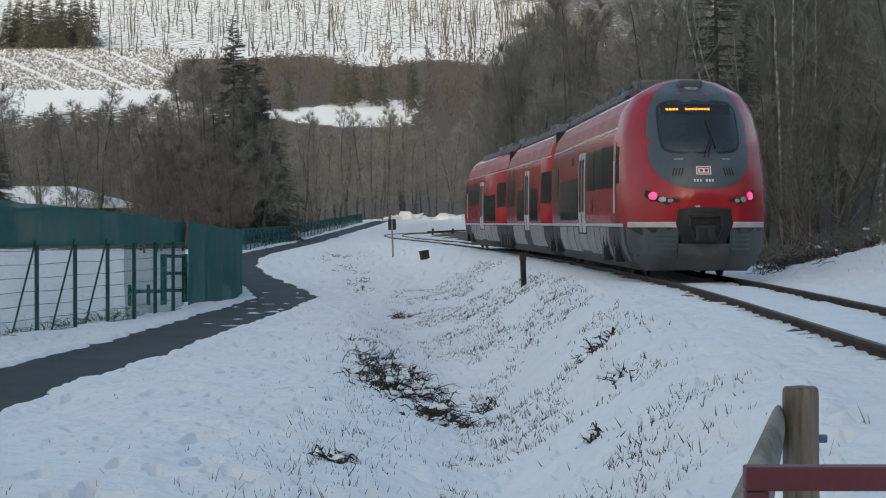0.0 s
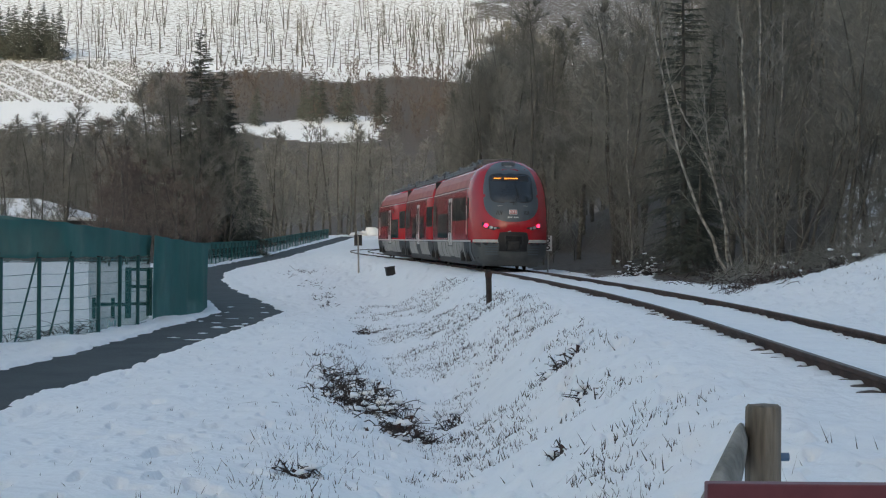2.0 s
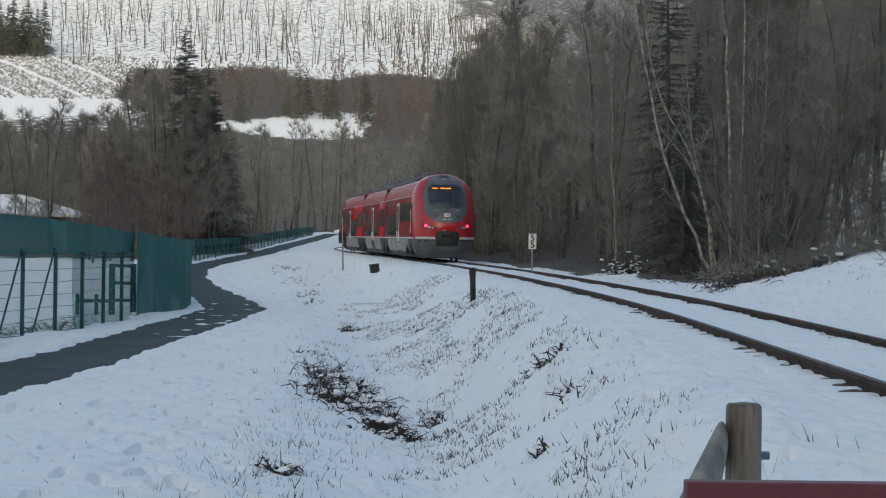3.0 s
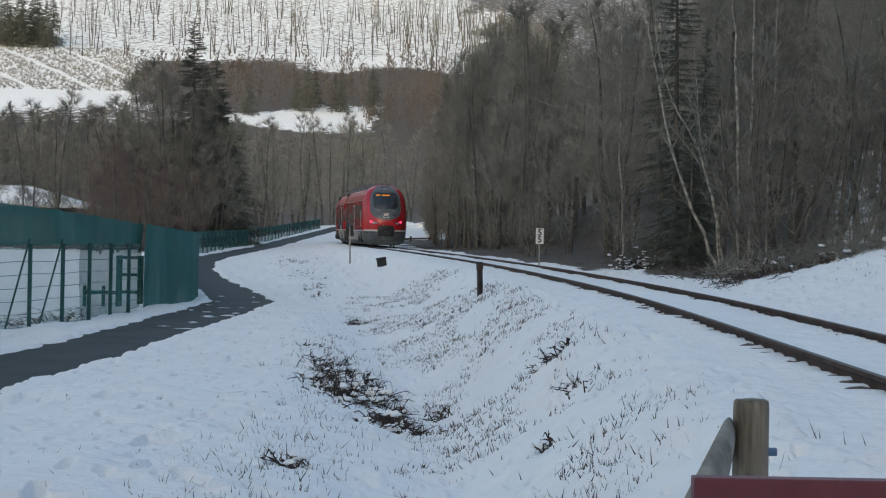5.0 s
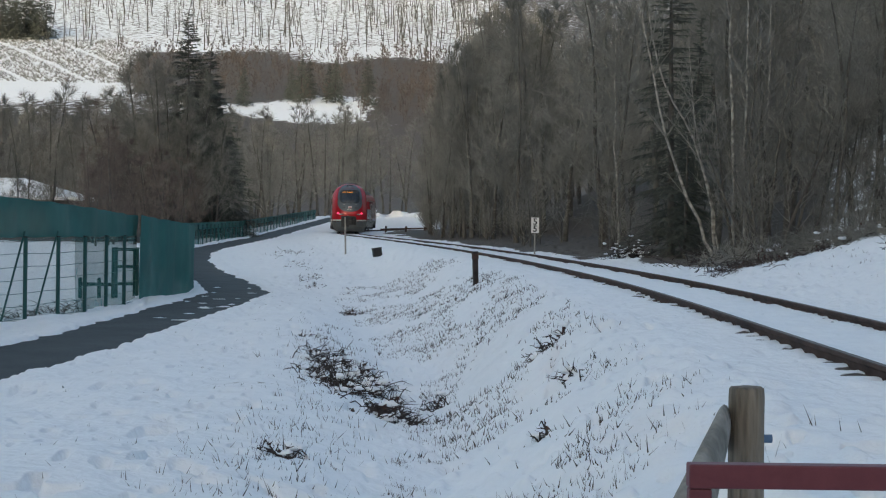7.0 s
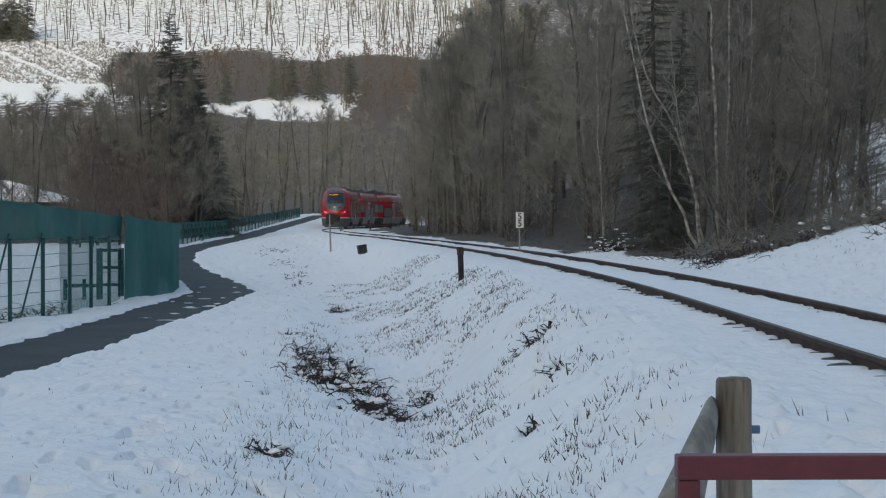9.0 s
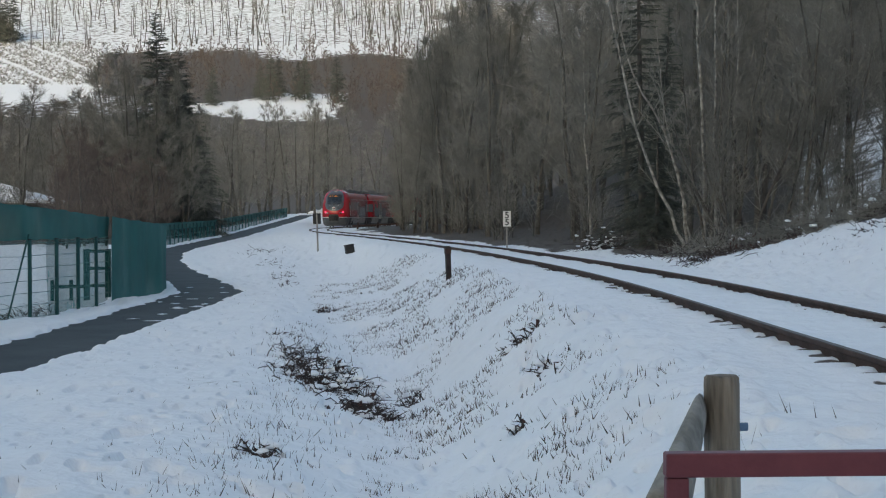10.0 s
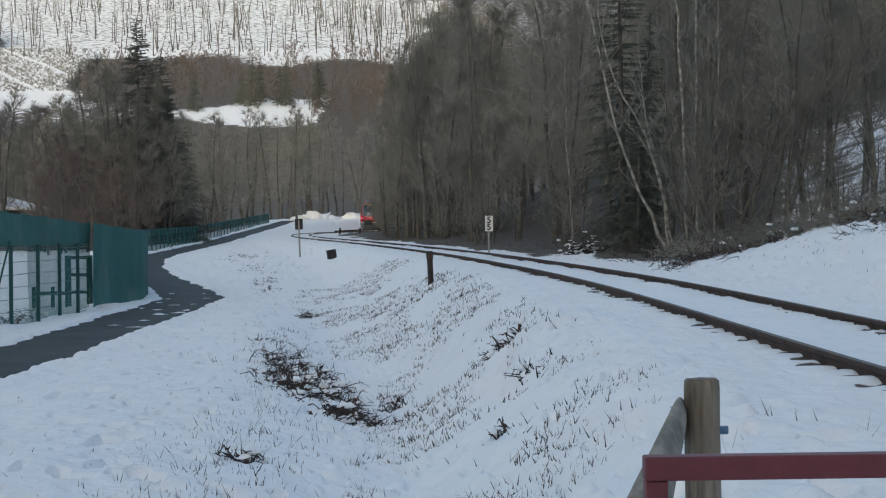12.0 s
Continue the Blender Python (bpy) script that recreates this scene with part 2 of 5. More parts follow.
def path_z(y):
    return np.interp(y, [-10, 20, 45, 62, 75, 92, 104, 149, 193, 224, 300], [-1.2, -1.34, -1.34, -1.34, -1.27, -0.92, -0.75, -0.47, 0.47, 1.09, 2.2])


def path_dist(x, y):
    """Distance to the path's middle line."""
    px = np.interp(y, PP[:, 1], PP[:, 0])
    slope = np.interp(y, PP[:, 1], PT[:, 0] / np.maximum(PT[:, 1], 0.2))
    return (x - px) / np.sqrt(1 + slope * slope)


def base_z(x, y):
    """Lie of the land without snow texture."""
    x, y = np.asarray(x, float), np.asarray(y, float)
    u = track_u(x, y)
    plateau = np.interp(y, [-30, 0, 6, 12, 20, 30, 60, 75, 105, 150, 194, 224, 330], [-0.5, -0.5, -0.5, -0.72, -0.98, -1.15, -1.22, -1.1, -0.68, -0.42, 0.5, 1.12, 2.6])
    w = smoothstep(1.9, 4.2, u)
    w = np.maximum(w, smoothstep(252, 300, y))
    z = -0.105 * (1 - w) + plateau * w
    xd = np.interp(y, [0, 6, 13, 24, 34, 48, 65, 90], [0.3, 0.3, 0.25, 0.5, 0.2, -0.85, -2.2, -4])
    dep = np.interp(y, [0, 6, 13, 24, 34, 48, 65, 85], [0.05, 0.15, 0.30, 0.46, 0.45, 0.32, 0.12, 0])
    z = z - dep * np.exp(-((x - xd) / 1.0) ** 2)
    # path bench and the field behind the fence
    pd = path_dist(x, y)
    bench = smoothstep(3.2, 1.1, pd) * smoothstep(235, 215, y)
    z = z * (1 - bench) + (path_z(y)) * bench
    field = smoothstep(-2.0, -9.0, pd) * smoothstep(420, 300, y)
    z = z - field * np.interp(y, [0, 60, 150, 220, 300], [0.1, 0.12, 0.35, 1.3, 2.0])
    # bank and wooded slope beyond the track
    r = -u
    bank = np.interp(y, [-30, 20, 36, 42, 47, 56, 66, 300], [0.29, 0.30, 0.30, 0.28, 0.13, 0.075, 0.06, 0.05])
    hill = np.interp(y, [0, 60, 100, 180, 320], [0.38, 0.40, 0.40, 0.30, 0.15])
    hill = hill * smoothstep(340, 250, y)
    zr = -0.105 + bank * np.clip(r - 2.5, 0, 8) + hill * np.clip(r - 10.5, 0, 160)
    fade = smoothstep(330, 260, y)
    z = np.where(r > 2.4, zr * fade + z * (1 - fade), z)
    # hillside across the valley
    up = np.clip(y - 330, 0, 1500)
    z = z + 0.2 * up * up / (up + 40)
    # unseen ridge added behind the camera, high enough to shade foreground and train
    back = np.clip(-70 - y, 0, 2000)
    z = z + np.minimum(0.65 * back * back / (back + 30), 228 + 0.02 * back)
    return z


def snow_detail(x, y):
    """Soft humps, footprints and dimples in the snow."""
    d = 0.09 * (vnoise(x / 2.3, y / 2.9) - 0.5) + 0.06 * (vnoise(x / 0.8 + 9, y / 1.3) - 0.5) + 0.022 * (vnoise(x / 0.25, y / 0.45 + 5) - 0.5)
    hole = vnoise(x / 0.17 + 31, y / 0.26 + 17)
    zone = smoothstep(0.45, 0.65, vnoise(x / 1.9 + 7, y / 3.1))
    tread = vnoise(x / 0.26 + 11, y / 0.55 + 3)
    lump = vnoise(x / 0.13 + 71, y / 0.30 + 43)
    weedy = smoothstep(-1.6, 0.4, x - 0.01 * y) * smoothstep(75, 30, y)
    return 1.6 * d - 0.095 * smoothstep(0.74, 0.90, hole) * (0.25 + 0.75 * zone) - 0.10 * smoothstep(0.78, 0.93, tread) + 0.055 * weedy * smoothstep(0.45, 0.9, lump)


def ground_z(x, y):
    x, y = np.asarray(x, float), np.asarray(y, float)
    u, pd = track_u(x, y), path_dist(x, y)
    amp = np.clip(np.abs(u) - 1.2, 0.12, 1) * smoothstep(0.9, 1.8, np.abs(pd)) * 0.9 + 0.1
    z = base_z(x, y) + snow_detail(x, y) * amp
    # sleeper ends under the snow
    s = np.interp(y, TP[:, 1], TS)
    ripple = np.clip(0.55 + 0.6 * np.cos(2 * np.pi * s / 0.63 + 1.2 * (vnoise(x * 3, y * 2) - 0.5)), 0, 1) * (0.5 + vnoise(x / 0.3, y / 0.8))
    z = z + (0.038 * ripple - 0.030) * smoothstep(1.75, 1.25, np.abs(u)) * (np.abs(u) > 0.5) + 0.012 * (np.abs(u) < 0.68)
    z = z + 0.035 * smoothstep(45, 80, y) * smoothstep(1.9, 1.4, np.abs(u)) * smoothstep(256, 250, y)
    # cleared path with ragged snow banks
    edge = np.abs(pd) + 0.30 * (vnoise(x / 0.5 + 3, y / 0.9) - 0.5) + 0.18 * (vnoise(x / 0.17, y / 0.3) - 0.5)
    clear = smoothstep(PW + 0.10, PW - 0.04, edge) * smoothstep(256, 250, y)
    z = z * (1 - clear) + (path_z(y) - 0.05) * clear + 0.07 * smoothstep(PW - 0.02, PW + 0.15, edge) * smoothstep(PW + 0.9, PW + 0.3, edge) * smoothstep(256, 250, y)
    return z


def litter_shade_mask(x, y):
    """How much scrub and leaf litter shows through the snow, with some shade painted in as well."""
    u, r = track_u(x, y), np.sqrt(x * x + y * y)
    big = vnoise(x / 14, y / 20)
    wood = smoothstep(7.0, 10.0, -u + 3 * (big - 0.5)) * smoothstep(350, 325, y) * 0.62
    wood = np.maximum(wood, smoothstep(0.026, 0.046, x / np.maximum(y, 1) + 0.03 * (vnoise(x / 9, y / 30) - 0.5)) * smoothstep(320, 340, y) * 0.40)
    wood = np.maximum(wood, smoothstep(2.2, 3.0, -u + 0.8 * (vnoise(x / 2, y / 4) - 0.5)) * smoothstep(58, 72, y) * smoothstep(330, 300, y) * smoothstep(0.004, 0.010, x / np.maximum(y, 1)) * 0.62)
    wood = np.maximum(wood, smoothstep(2.9, 4.2, -u + 1.4 * (vnoise(x / 3, y / 5) - 0.5)) * smoothstep(41, 50, y + 2.5 * (u + 4)) * smoothstep(240, 200, y) * 0.62)
    clearing = smoothstep(0.215, 0.235, x / np.maximum(y, 1)) * smoothstep(46, 52, y) * smoothstep(112, 96, y)
    wood = wood * (1 - 0.62 * clearing)
    turn = x / np.maximum(y, 1)                       # bearing
    wob = 24 * (vnoise(x / 22, y / 40) - 0.5)
    crest = smoothstep(5.0, 6.4, -u + 1.5 * (vnoise(x / 1.5, y / 2.5) - 0.5)) * smoothstep(30, 38, y) * smoothstep(62, 52, y) * 0.52
    left = smoothstep(125, 150, y) * smoothstep(-13, -19, x) * smoothstep(420, 400, y) * 0.62
    valley = smoothstep(252, 264, y) * smoothstep(480, 466, y + 1.2 * wob) * 0.62
    band = smoothstep(500, 518, y + 1.6 * wob) * smoothstep(632, 606, y + 1.6 * wob + 90 * (turn + 0.05)) * smoothstep(-0.152, -0.128, turn + 0.0006 * wob) * 0.58
    band = np.maximum(band, smoothstep(-0.022, -0.012, turn + 0.0006 * wob) * smoothstep(460, 470, y) * smoothstep(625, 600, y + wob) * 0.55)
    low = smoothstep(520, 490, y + 2 * wob) * smoothstep(400, 420, y) * smoothstep(-0.10, -0.13, turn) * 0.36
    rows = smoothstep(545, 552, y) * smoothstep(656, 650, y) * smoothstep(-0.135, -0.142, turn)
    k = (turn + 0.2095 + (650 - y) * -0.00046) / 0.0325
    rows = rows * smoothstep(0.03, 0.06, np.abs(k - np.round(k))) * 0.13
    upper = 0.22 * smoothstep(628, 660, y)
    # darkens the unseen added ridge, so it throws back less light
    ridge = smoothstep(-60, -110, y) * 0.6
    # soil patches under the brambles, also painting the shadowy gaps in the heaps
    bramble_soil_shade = 0.62 * np.exp(-(((x + 0.62) / 0.46) ** 2 + ((y - 28.2) / 1.9) ** 2) ** 2)
    bramble_soil_shade = np.maximum(bramble_soil_shade, 0.5 * np.exp(-(((x + 0.05) / 0.25) ** 2 + ((y - 24.5) / 0.9) ** 2) ** 2))
    # bare sleeper ends, and the shadows between the snow ripples painted dark
    along = np.interp(y, TP[:, 1], TS)
    sleeper_end_shade = smoothstep(0.35, -0.6, np.cos(2 * np.pi * along / 0.63 + 1.2 * (vnoise(x * 3, y * 2) - 0.5)))
    sleeper_end_shade = 0.46 * sleeper_end_shade * smoothstep(1.0, 0.86, np.abs(u) + 0.18 * (vnoise(x / 0.4, y / 0.7) - 0.5)) * (np.abs(u) > 0.62) * smoothstep(75, 50, y) * (y > 2)
    return np.maximum.reduce([sleeper_end_shade, wood, crest, left, valley, band, low, rows, ridge, bramble_soil_shade, upper + 0 * r])


def polar_sheet(radii, angles):
    a, r = np.meshgrid(angles, radii)
    return r * np.sin(a), r * np.cos(a)


def build_ground():
    """One sheet out to the horizon, finest where the camera looks."""
    radii = np.concatenate([[0.0, 0.5], np.geomspace(1.0, 8, 24, endpoint=False), np.geomspace(8, 75, 480, endpoint=False), np.geomspace(75, 260, 105, endpoint=False), np.geomspace(260, 1100, 140, endpoint=False), np.geomspace(1100, 4500, 12)])
    fine = np.radians(np.linspace(-17, 19, 740))
    angles = np.concatenate([np.radians(np.linspace(-180, -17, 60, endpoint=False)), fine, np.radians(np.linspace(19, 180, 60))[1:]])
    x, y = polar_sheet(radii, angles)
    z = ground_z(x, y)
    nr, na = x.shape
    verts = np.stack([x, y, z], -1).reshape(-1, 3)
    i, j = np.meshgrid(np.arange(nr - 1), np.arange(na - 1), indexing="ij")
    a = (i * na + j).ravel()
    faces = np.stack([a, a + 1, a + na + 1, a + na], 1)
    me = bpy.data.meshes.new("ground")
    me.vertices.add(len(verts)); me.vertices.foreach_set("co", verts.ravel())
    me.loops.add(faces.size); me.loops.foreach_set("vertex_index", faces.ravel().astype(np.int32))
    me.polygons.add(len(faces)); me.polygons.foreach_set("loop_start", np.arange(0, faces.size, 4, dtype=np.int32))
    me.update(calc_edges=True)
    me.polygons.foreach_set("use_smooth", [True] * len(faces))
    at = me.attributes.new("litter_shade", "FLOAT", "POINT")
    at.data.foreach_set("value", litter_shade_mask(x, y).ravel().astype(np.float32))
    me.materials.append(GROUND)
    return tagged(new("ground", me), "snow-covered ground with a shallow ditch and wooded slopes", "ground", kind="structure")


build_ground()


def build_path():
    n = len(PP)
    verts, faces = [], []
    for i in range(n):
        nx, ny = -PT[i, 1], PT[i, 0]
        for k in (-1.15, -0.6, 0, 0.6, 1.15):
            x, y = PP[i, 0] + k * nx, PP[i, 1] + k * ny
            verts.append((x, y, float(path_z(y)) - 0.012 * k * k))
        if i:
            for k in range(4):
                a = 5 * (i - 1) + k
                faces.append((a, a + 5, a + 6, a + 1))
    ob = mesh_object("path", verts, [f[::-1] for f in faces], ASPHALT)
    tagged(ob, "dark wet asphalt footpath cleared of snow", "path", kind="structure")


build_path()


def build_rails():
    """Two rails of flat-bottom section and the sleepers under the snow."""
    prof = [(-0.07, -0.17), (-0.07, -0.155), (-0.012, -0.13), (-0.010, -0.05), (-0.036, -0.038), (-0.036, -0.006), (-0.028, 0.0),
            (0.028, 0.0), (0.036, -0.006), (0.036, -0.038), (0.010, -0.05), (0.012, -0.13), (0.07, -0.155), (0.07, -0.17)]
    ss = np.concatenate([np.arange(-30, 120, 1.0), np.arange(120, 300, 2.0)])
    for side in (0.75, -0.75):
        verts, faces, top = [], [], []
        for i, s in enumerate(ss):
            for k, (u, z) in enumerate(prof):
                verts.append((*on_track(s, side - u), z))
            if i:
                for k in range(len(prof) - 1):
                    a = (i - 1) * len(prof) + k
                    faces.append((a, a + len(prof), a + len(prof) + 1, a + 1))
                    top.append(k == 6)
        ob = mesh_object("rail", verts, faces, RAIL, smooth=False)
        ob.data.materials.append(RAILTOP)
        ob.data.polygons.foreach_set("material_index", [int(t) for t in top])
        tagged(ob, "rust-brown steel rail of the curving track in snow", "rail", "rails of the track")
        clip = None
        for k in range(70):
            for off in (-0.085, 0.085):
                p, q = on_track(5 + 0.63 * k, side + off), on_track(5.1 + 0.63 * k, side + off)
                if clip is None:
                    c = part("rail_clip", box(bmesh.new(), -0.035, 0.035, -0.05, 0.05, -0.165, -0.115, 0.008), RAIL, ob)
                    clip = c.data
                else:
                    c = new("rail_clip", clip)
                    c.parent = ob
                c.matrix_basis = pose(p[0], p[1], 0, 0, 0, math.degrees(math.atan2(q[1] - p[1], q[0] - p[0])) - 90)
    bm = box(bmesh.new(), -1.3, 1.3, -0.12, 0.12, -0.32, -0.165, 0.015)
    first = None
    for k in range(150):
        s = 5 + 0.63 * k
        p, q = on_track(s), on_track(s + 0.1)
        m = pose(p[0], p[1], 0, 0, 0, math.degrees(math.atan2(q[1] - p[1], q[0] - p[0])) - 90)
        if first is None:
            first = part("sleeper", bm, SLEEPER)
            tagged(first, "wooden railway sleeper mostly buried in snow", "sleeper", "sleepers of the track")
            first.matrix_basis = m
        else:
            copy_thing(first, m)


build_rails()

# ---------------------------------------------------------------- railcar
SECTION = [(1.02, 0.13), (1.24, 0.32), (1.36, 0.60), (1.40, 0.95), (1.42, 1.2), (1.42, 2.2), (1.39, 2.68), (1.265, 3.12), (1.01, 3.44), (0.6, 3.66), (0.25, 3.735), (0.0, 3.75)]


def cap_y(x, z):
    """How far behind the tip the rounded end lies."""
    f = np.interp(z, [0.05, 0.13, 0.42, 1.0, 1.5, 2.0, 2.5, 3.0, 3.4, 3.75, 3.9], [0.9, 0.62, 0.16, 0.0, 0.05, 0.23, 0.50, 0.90, 1.4, 2.3, 2.7])
    return float(f + 1.25 * (min(abs(x), 1.5) / 1.42) ** 2.8)


def section_ring(n=6):
    half = []
    for (x0, z0), (x1, z1) in zip(SECTION, SECTION[1:]):
        half += [(x0 + (x1 - x0) * k / n, z0 + (z1 - z0) * k / n) for k in range(n)]
    half.append(SECTION[-1])
    return [(x, z) for x, z in half] + [(-x, z) for x, z in half[-2::-1]]


def car_shell(length, nose, parent):
    ring = section_ring()
    m, verts, faces = len(ring), [], []
    cx, cz, rings = 0.0, 1.9, 14
    if nose:
        for r in range(rings + 1):
            f = (r / rings) ** 0.8
            for x, z in ring:
                px, pz = cx + (x - cx) * f, cz + (z - cz) * f
                verts.append((px, cap_y(px, pz), pz))
    else:
        verts += [(x, 0.12, z) for x, z in ring]
    top = len(verts) // m
    for y in (3.6, length * 0.5, length - 0.12):
        verts += [(x, y, z) for x, z in ring]
    n = len(verts) // m
    for r in range(n - 1):
        for k in range(m - 1):
            a = r * m + k
            faces.append((a, a + 1, a + m + 1, a + m))
        if r >= top - 1:
            faces.append((r * m + m - 1, r * m, r * m + m, r * m + 2 * m - 1))
        elif nose:
            faces.append((r * m + m - 1, r * m, r * m + m, r * m + 2 * m - 1))
    faces.append(tuple(range((n - 1) * m, n * m)))
    if not nose:
        faces.append(tuple(range(m))[::-1])
    ob = mesh_object("body", verts, faces, RED, parent)
    ob.data.materials.append(BLACK)
    for p in ob.data.polygons:
        p.material_index = int(p.center.z < 0.93)
    return ob


def patch(name, mat, parent, outline, off, label="", rings=8):
    """A panel that lies on the rounded end, with the outline (x, z)."""
    c = np.mean(np.array(outline), 0)
    verts, faces, m = [(c[0], cap_y(*c) - off, c[1])], [], len(outline)
    for r in range(1, rings + 1):
        for x, z in outline:
            px, pz = c[0] + (x - c[0]) * r / rings, c[1] + (z - c[1]) * r / rings
            verts.append((px, cap_y(px, pz) - (off if r < rings else off - 0.006), pz))
    for k in range(m):
        faces.append((0, 1 + k, 1 + (k + 1) % m))
        for r in range(rings - 1):
            a, b = 1 + r * m + k, 1 + r * m + (k + 1) % m
            faces.append((a, a + m, b + m, b))
    return mesh_object(name, verts, faces, mat, parent, label)


def oval(cx, cz, rx, rz, p=2.0, rz_low=None, n=56):
    out = []
    for k in range(n):
        t = 2 * math.pi * k / n
        c, s = math.cos(t), math.sin(t)
        h = rz if s > 0 or rz_low is None else rz_low
        out.append((cx + rx * math.copysign(abs(c) ** (2 / p), c), cz + h * math.copysign(abs(s) ** (2 / p), s)))
    return out


def quad(x0, x1, z0, z1, n=6):
    e = np.linspace(0, 1, n, endpoint=False)
    return [(x0 + (x1 - x0) * t, z0) for t in e] + [(x1, z0 + (z1 - z0) * t) for t in e] + [(x1 - (x1 - x0) * t, z1) for t in e] + [(x0, z1 - (z1 - z0) * t) for t in e]


def side_x(z):
    return float(np.interp(z, [p[1] for p in SECTION[:9]], [p[0] for p in SECTION[:9]]))


def side_panel(name, mat, parent, side, y0, y1, z0, z1, off, label=""):
    """A thin panel on the car's side, following its bulge."""
    zs = np.linspace(z0, z1, 5)
    verts, faces = [], []
    for d in (off, -0.02):
        for y in (y0, y1):
            verts += [(side * (side_x(z) + d), y, z) for z in zs]
    for k in range(4):
        faces += [(k, k + 5, k + 6, k + 1), (k, k + 1, k + 11, k + 10), (k + 5, k + 15, k + 16, k + 6)]
    faces += [(0, 10, 15, 5), (4, 9, 19, 14)]
    return mesh_object(name, verts, faces if side < 0 else [f[::-1] for f in faces], mat, parent, label, smooth=False)


def wheelset(parent, y):
    bm = bmesh.new()
    box(bm, -0.95, 0.95, y - 1.5, y + 1.5, 0.42, 0.70, 0.04)
    for x in (-1.0, 0.9):
        box(bm, x, x + 0.1, y - 1.7, y + 1.7, 0.45, 0.62, 0.02)
    part("bogie", bm, BLACK, parent, "dark bogie frame")
    for dy in (-0.95, 0.95):
        for sx in (-1, 1):
            part("axle_box", box(bmesh.new(), min(sx * 1.22, sx * 1.43), max(sx * 1.22, sx * 1.43), y + dy - 0.17, y + dy + 0.17, 0.26, 0.56, 0.03), BLACK, parent, "dark axle box")
            for q in (-0.30, 0.30):
                part("spring", tube(bmesh.new(), [(sx * 1.32, y + dy + q, 0.50), (sx * 1.32, y + dy + q, 0.86)], 0.075, 8), BLACK, parent)
    for dy in (-1.0, 1.0):
        for x in (-0.79, 0.71):
            bm = bmesh.new()
            tube(bm, [(x, y + dy, 0.42), (x + 0.08, y + dy, 0.42)], 0.42, 20)
            tube(bm, [(x + 0.01, y + dy, 0.42), (x + 0.10, y + dy, 0.42)], 0.14, 10)
            part("wheel", bm, RAIL, parent)


def door(parent, side, y, low=0.80):
    d = side_panel("door", WHITE, parent, side, y - 0.66, y + 0.66, low, 2.56, 0.012, "pale grey double door")
    for k in (-0.60, 0.06):
        side_panel("door_glass", GLASS, d, side, y + k + 0.10, y + k + 0.44, 1.25, 2.42, 0.02, "narrow dark door window")
    side_panel("door_seam", BLACK, d, side, y - 0.02, y + 0.02, low, 2.54, 0.022)


def roof_gear(parent, y0, y1, rnd):
    y = y0
    while y < y1 - 0.8:
        ln = rnd.uniform(0.9, 2.2)
        w, h = rnd.uniform(0.4, 0.75), rnd.uniform(0.02, 0.22)
        bm = box(bmesh.new(), -w, w, y, min(y + ln, y1), 3.62, 3.76 + h, 0.04)
        part("roof_unit", bm, ROOFGEAR, parent, "dusty grey roof unit")
        if rnd.random() < 0.6:
            bm = bmesh.new()
            tube(bm, [(-w - 0.1, y - 0.2, 3.66), (-w - 0.1, y + 0.3, 3.77 + h * 0.6), (-w - 0.1, y + ln, 3.70 + h * 0.5)], 0.045, 6)
            part("exhaust_pipe", bm, ROOFGEAR, parent)
        y += ln + rnd.uniform(0.1, 0.5)
    for sx in (-1, 1):
        bm = bmesh.new()
        tube(bm, [(sx * 0.92, y0, 3.53), (sx * 0.92, y1, 3.53)], 0.04, 6)
        part("roof_rail", bm, ROOFGEAR, parent)


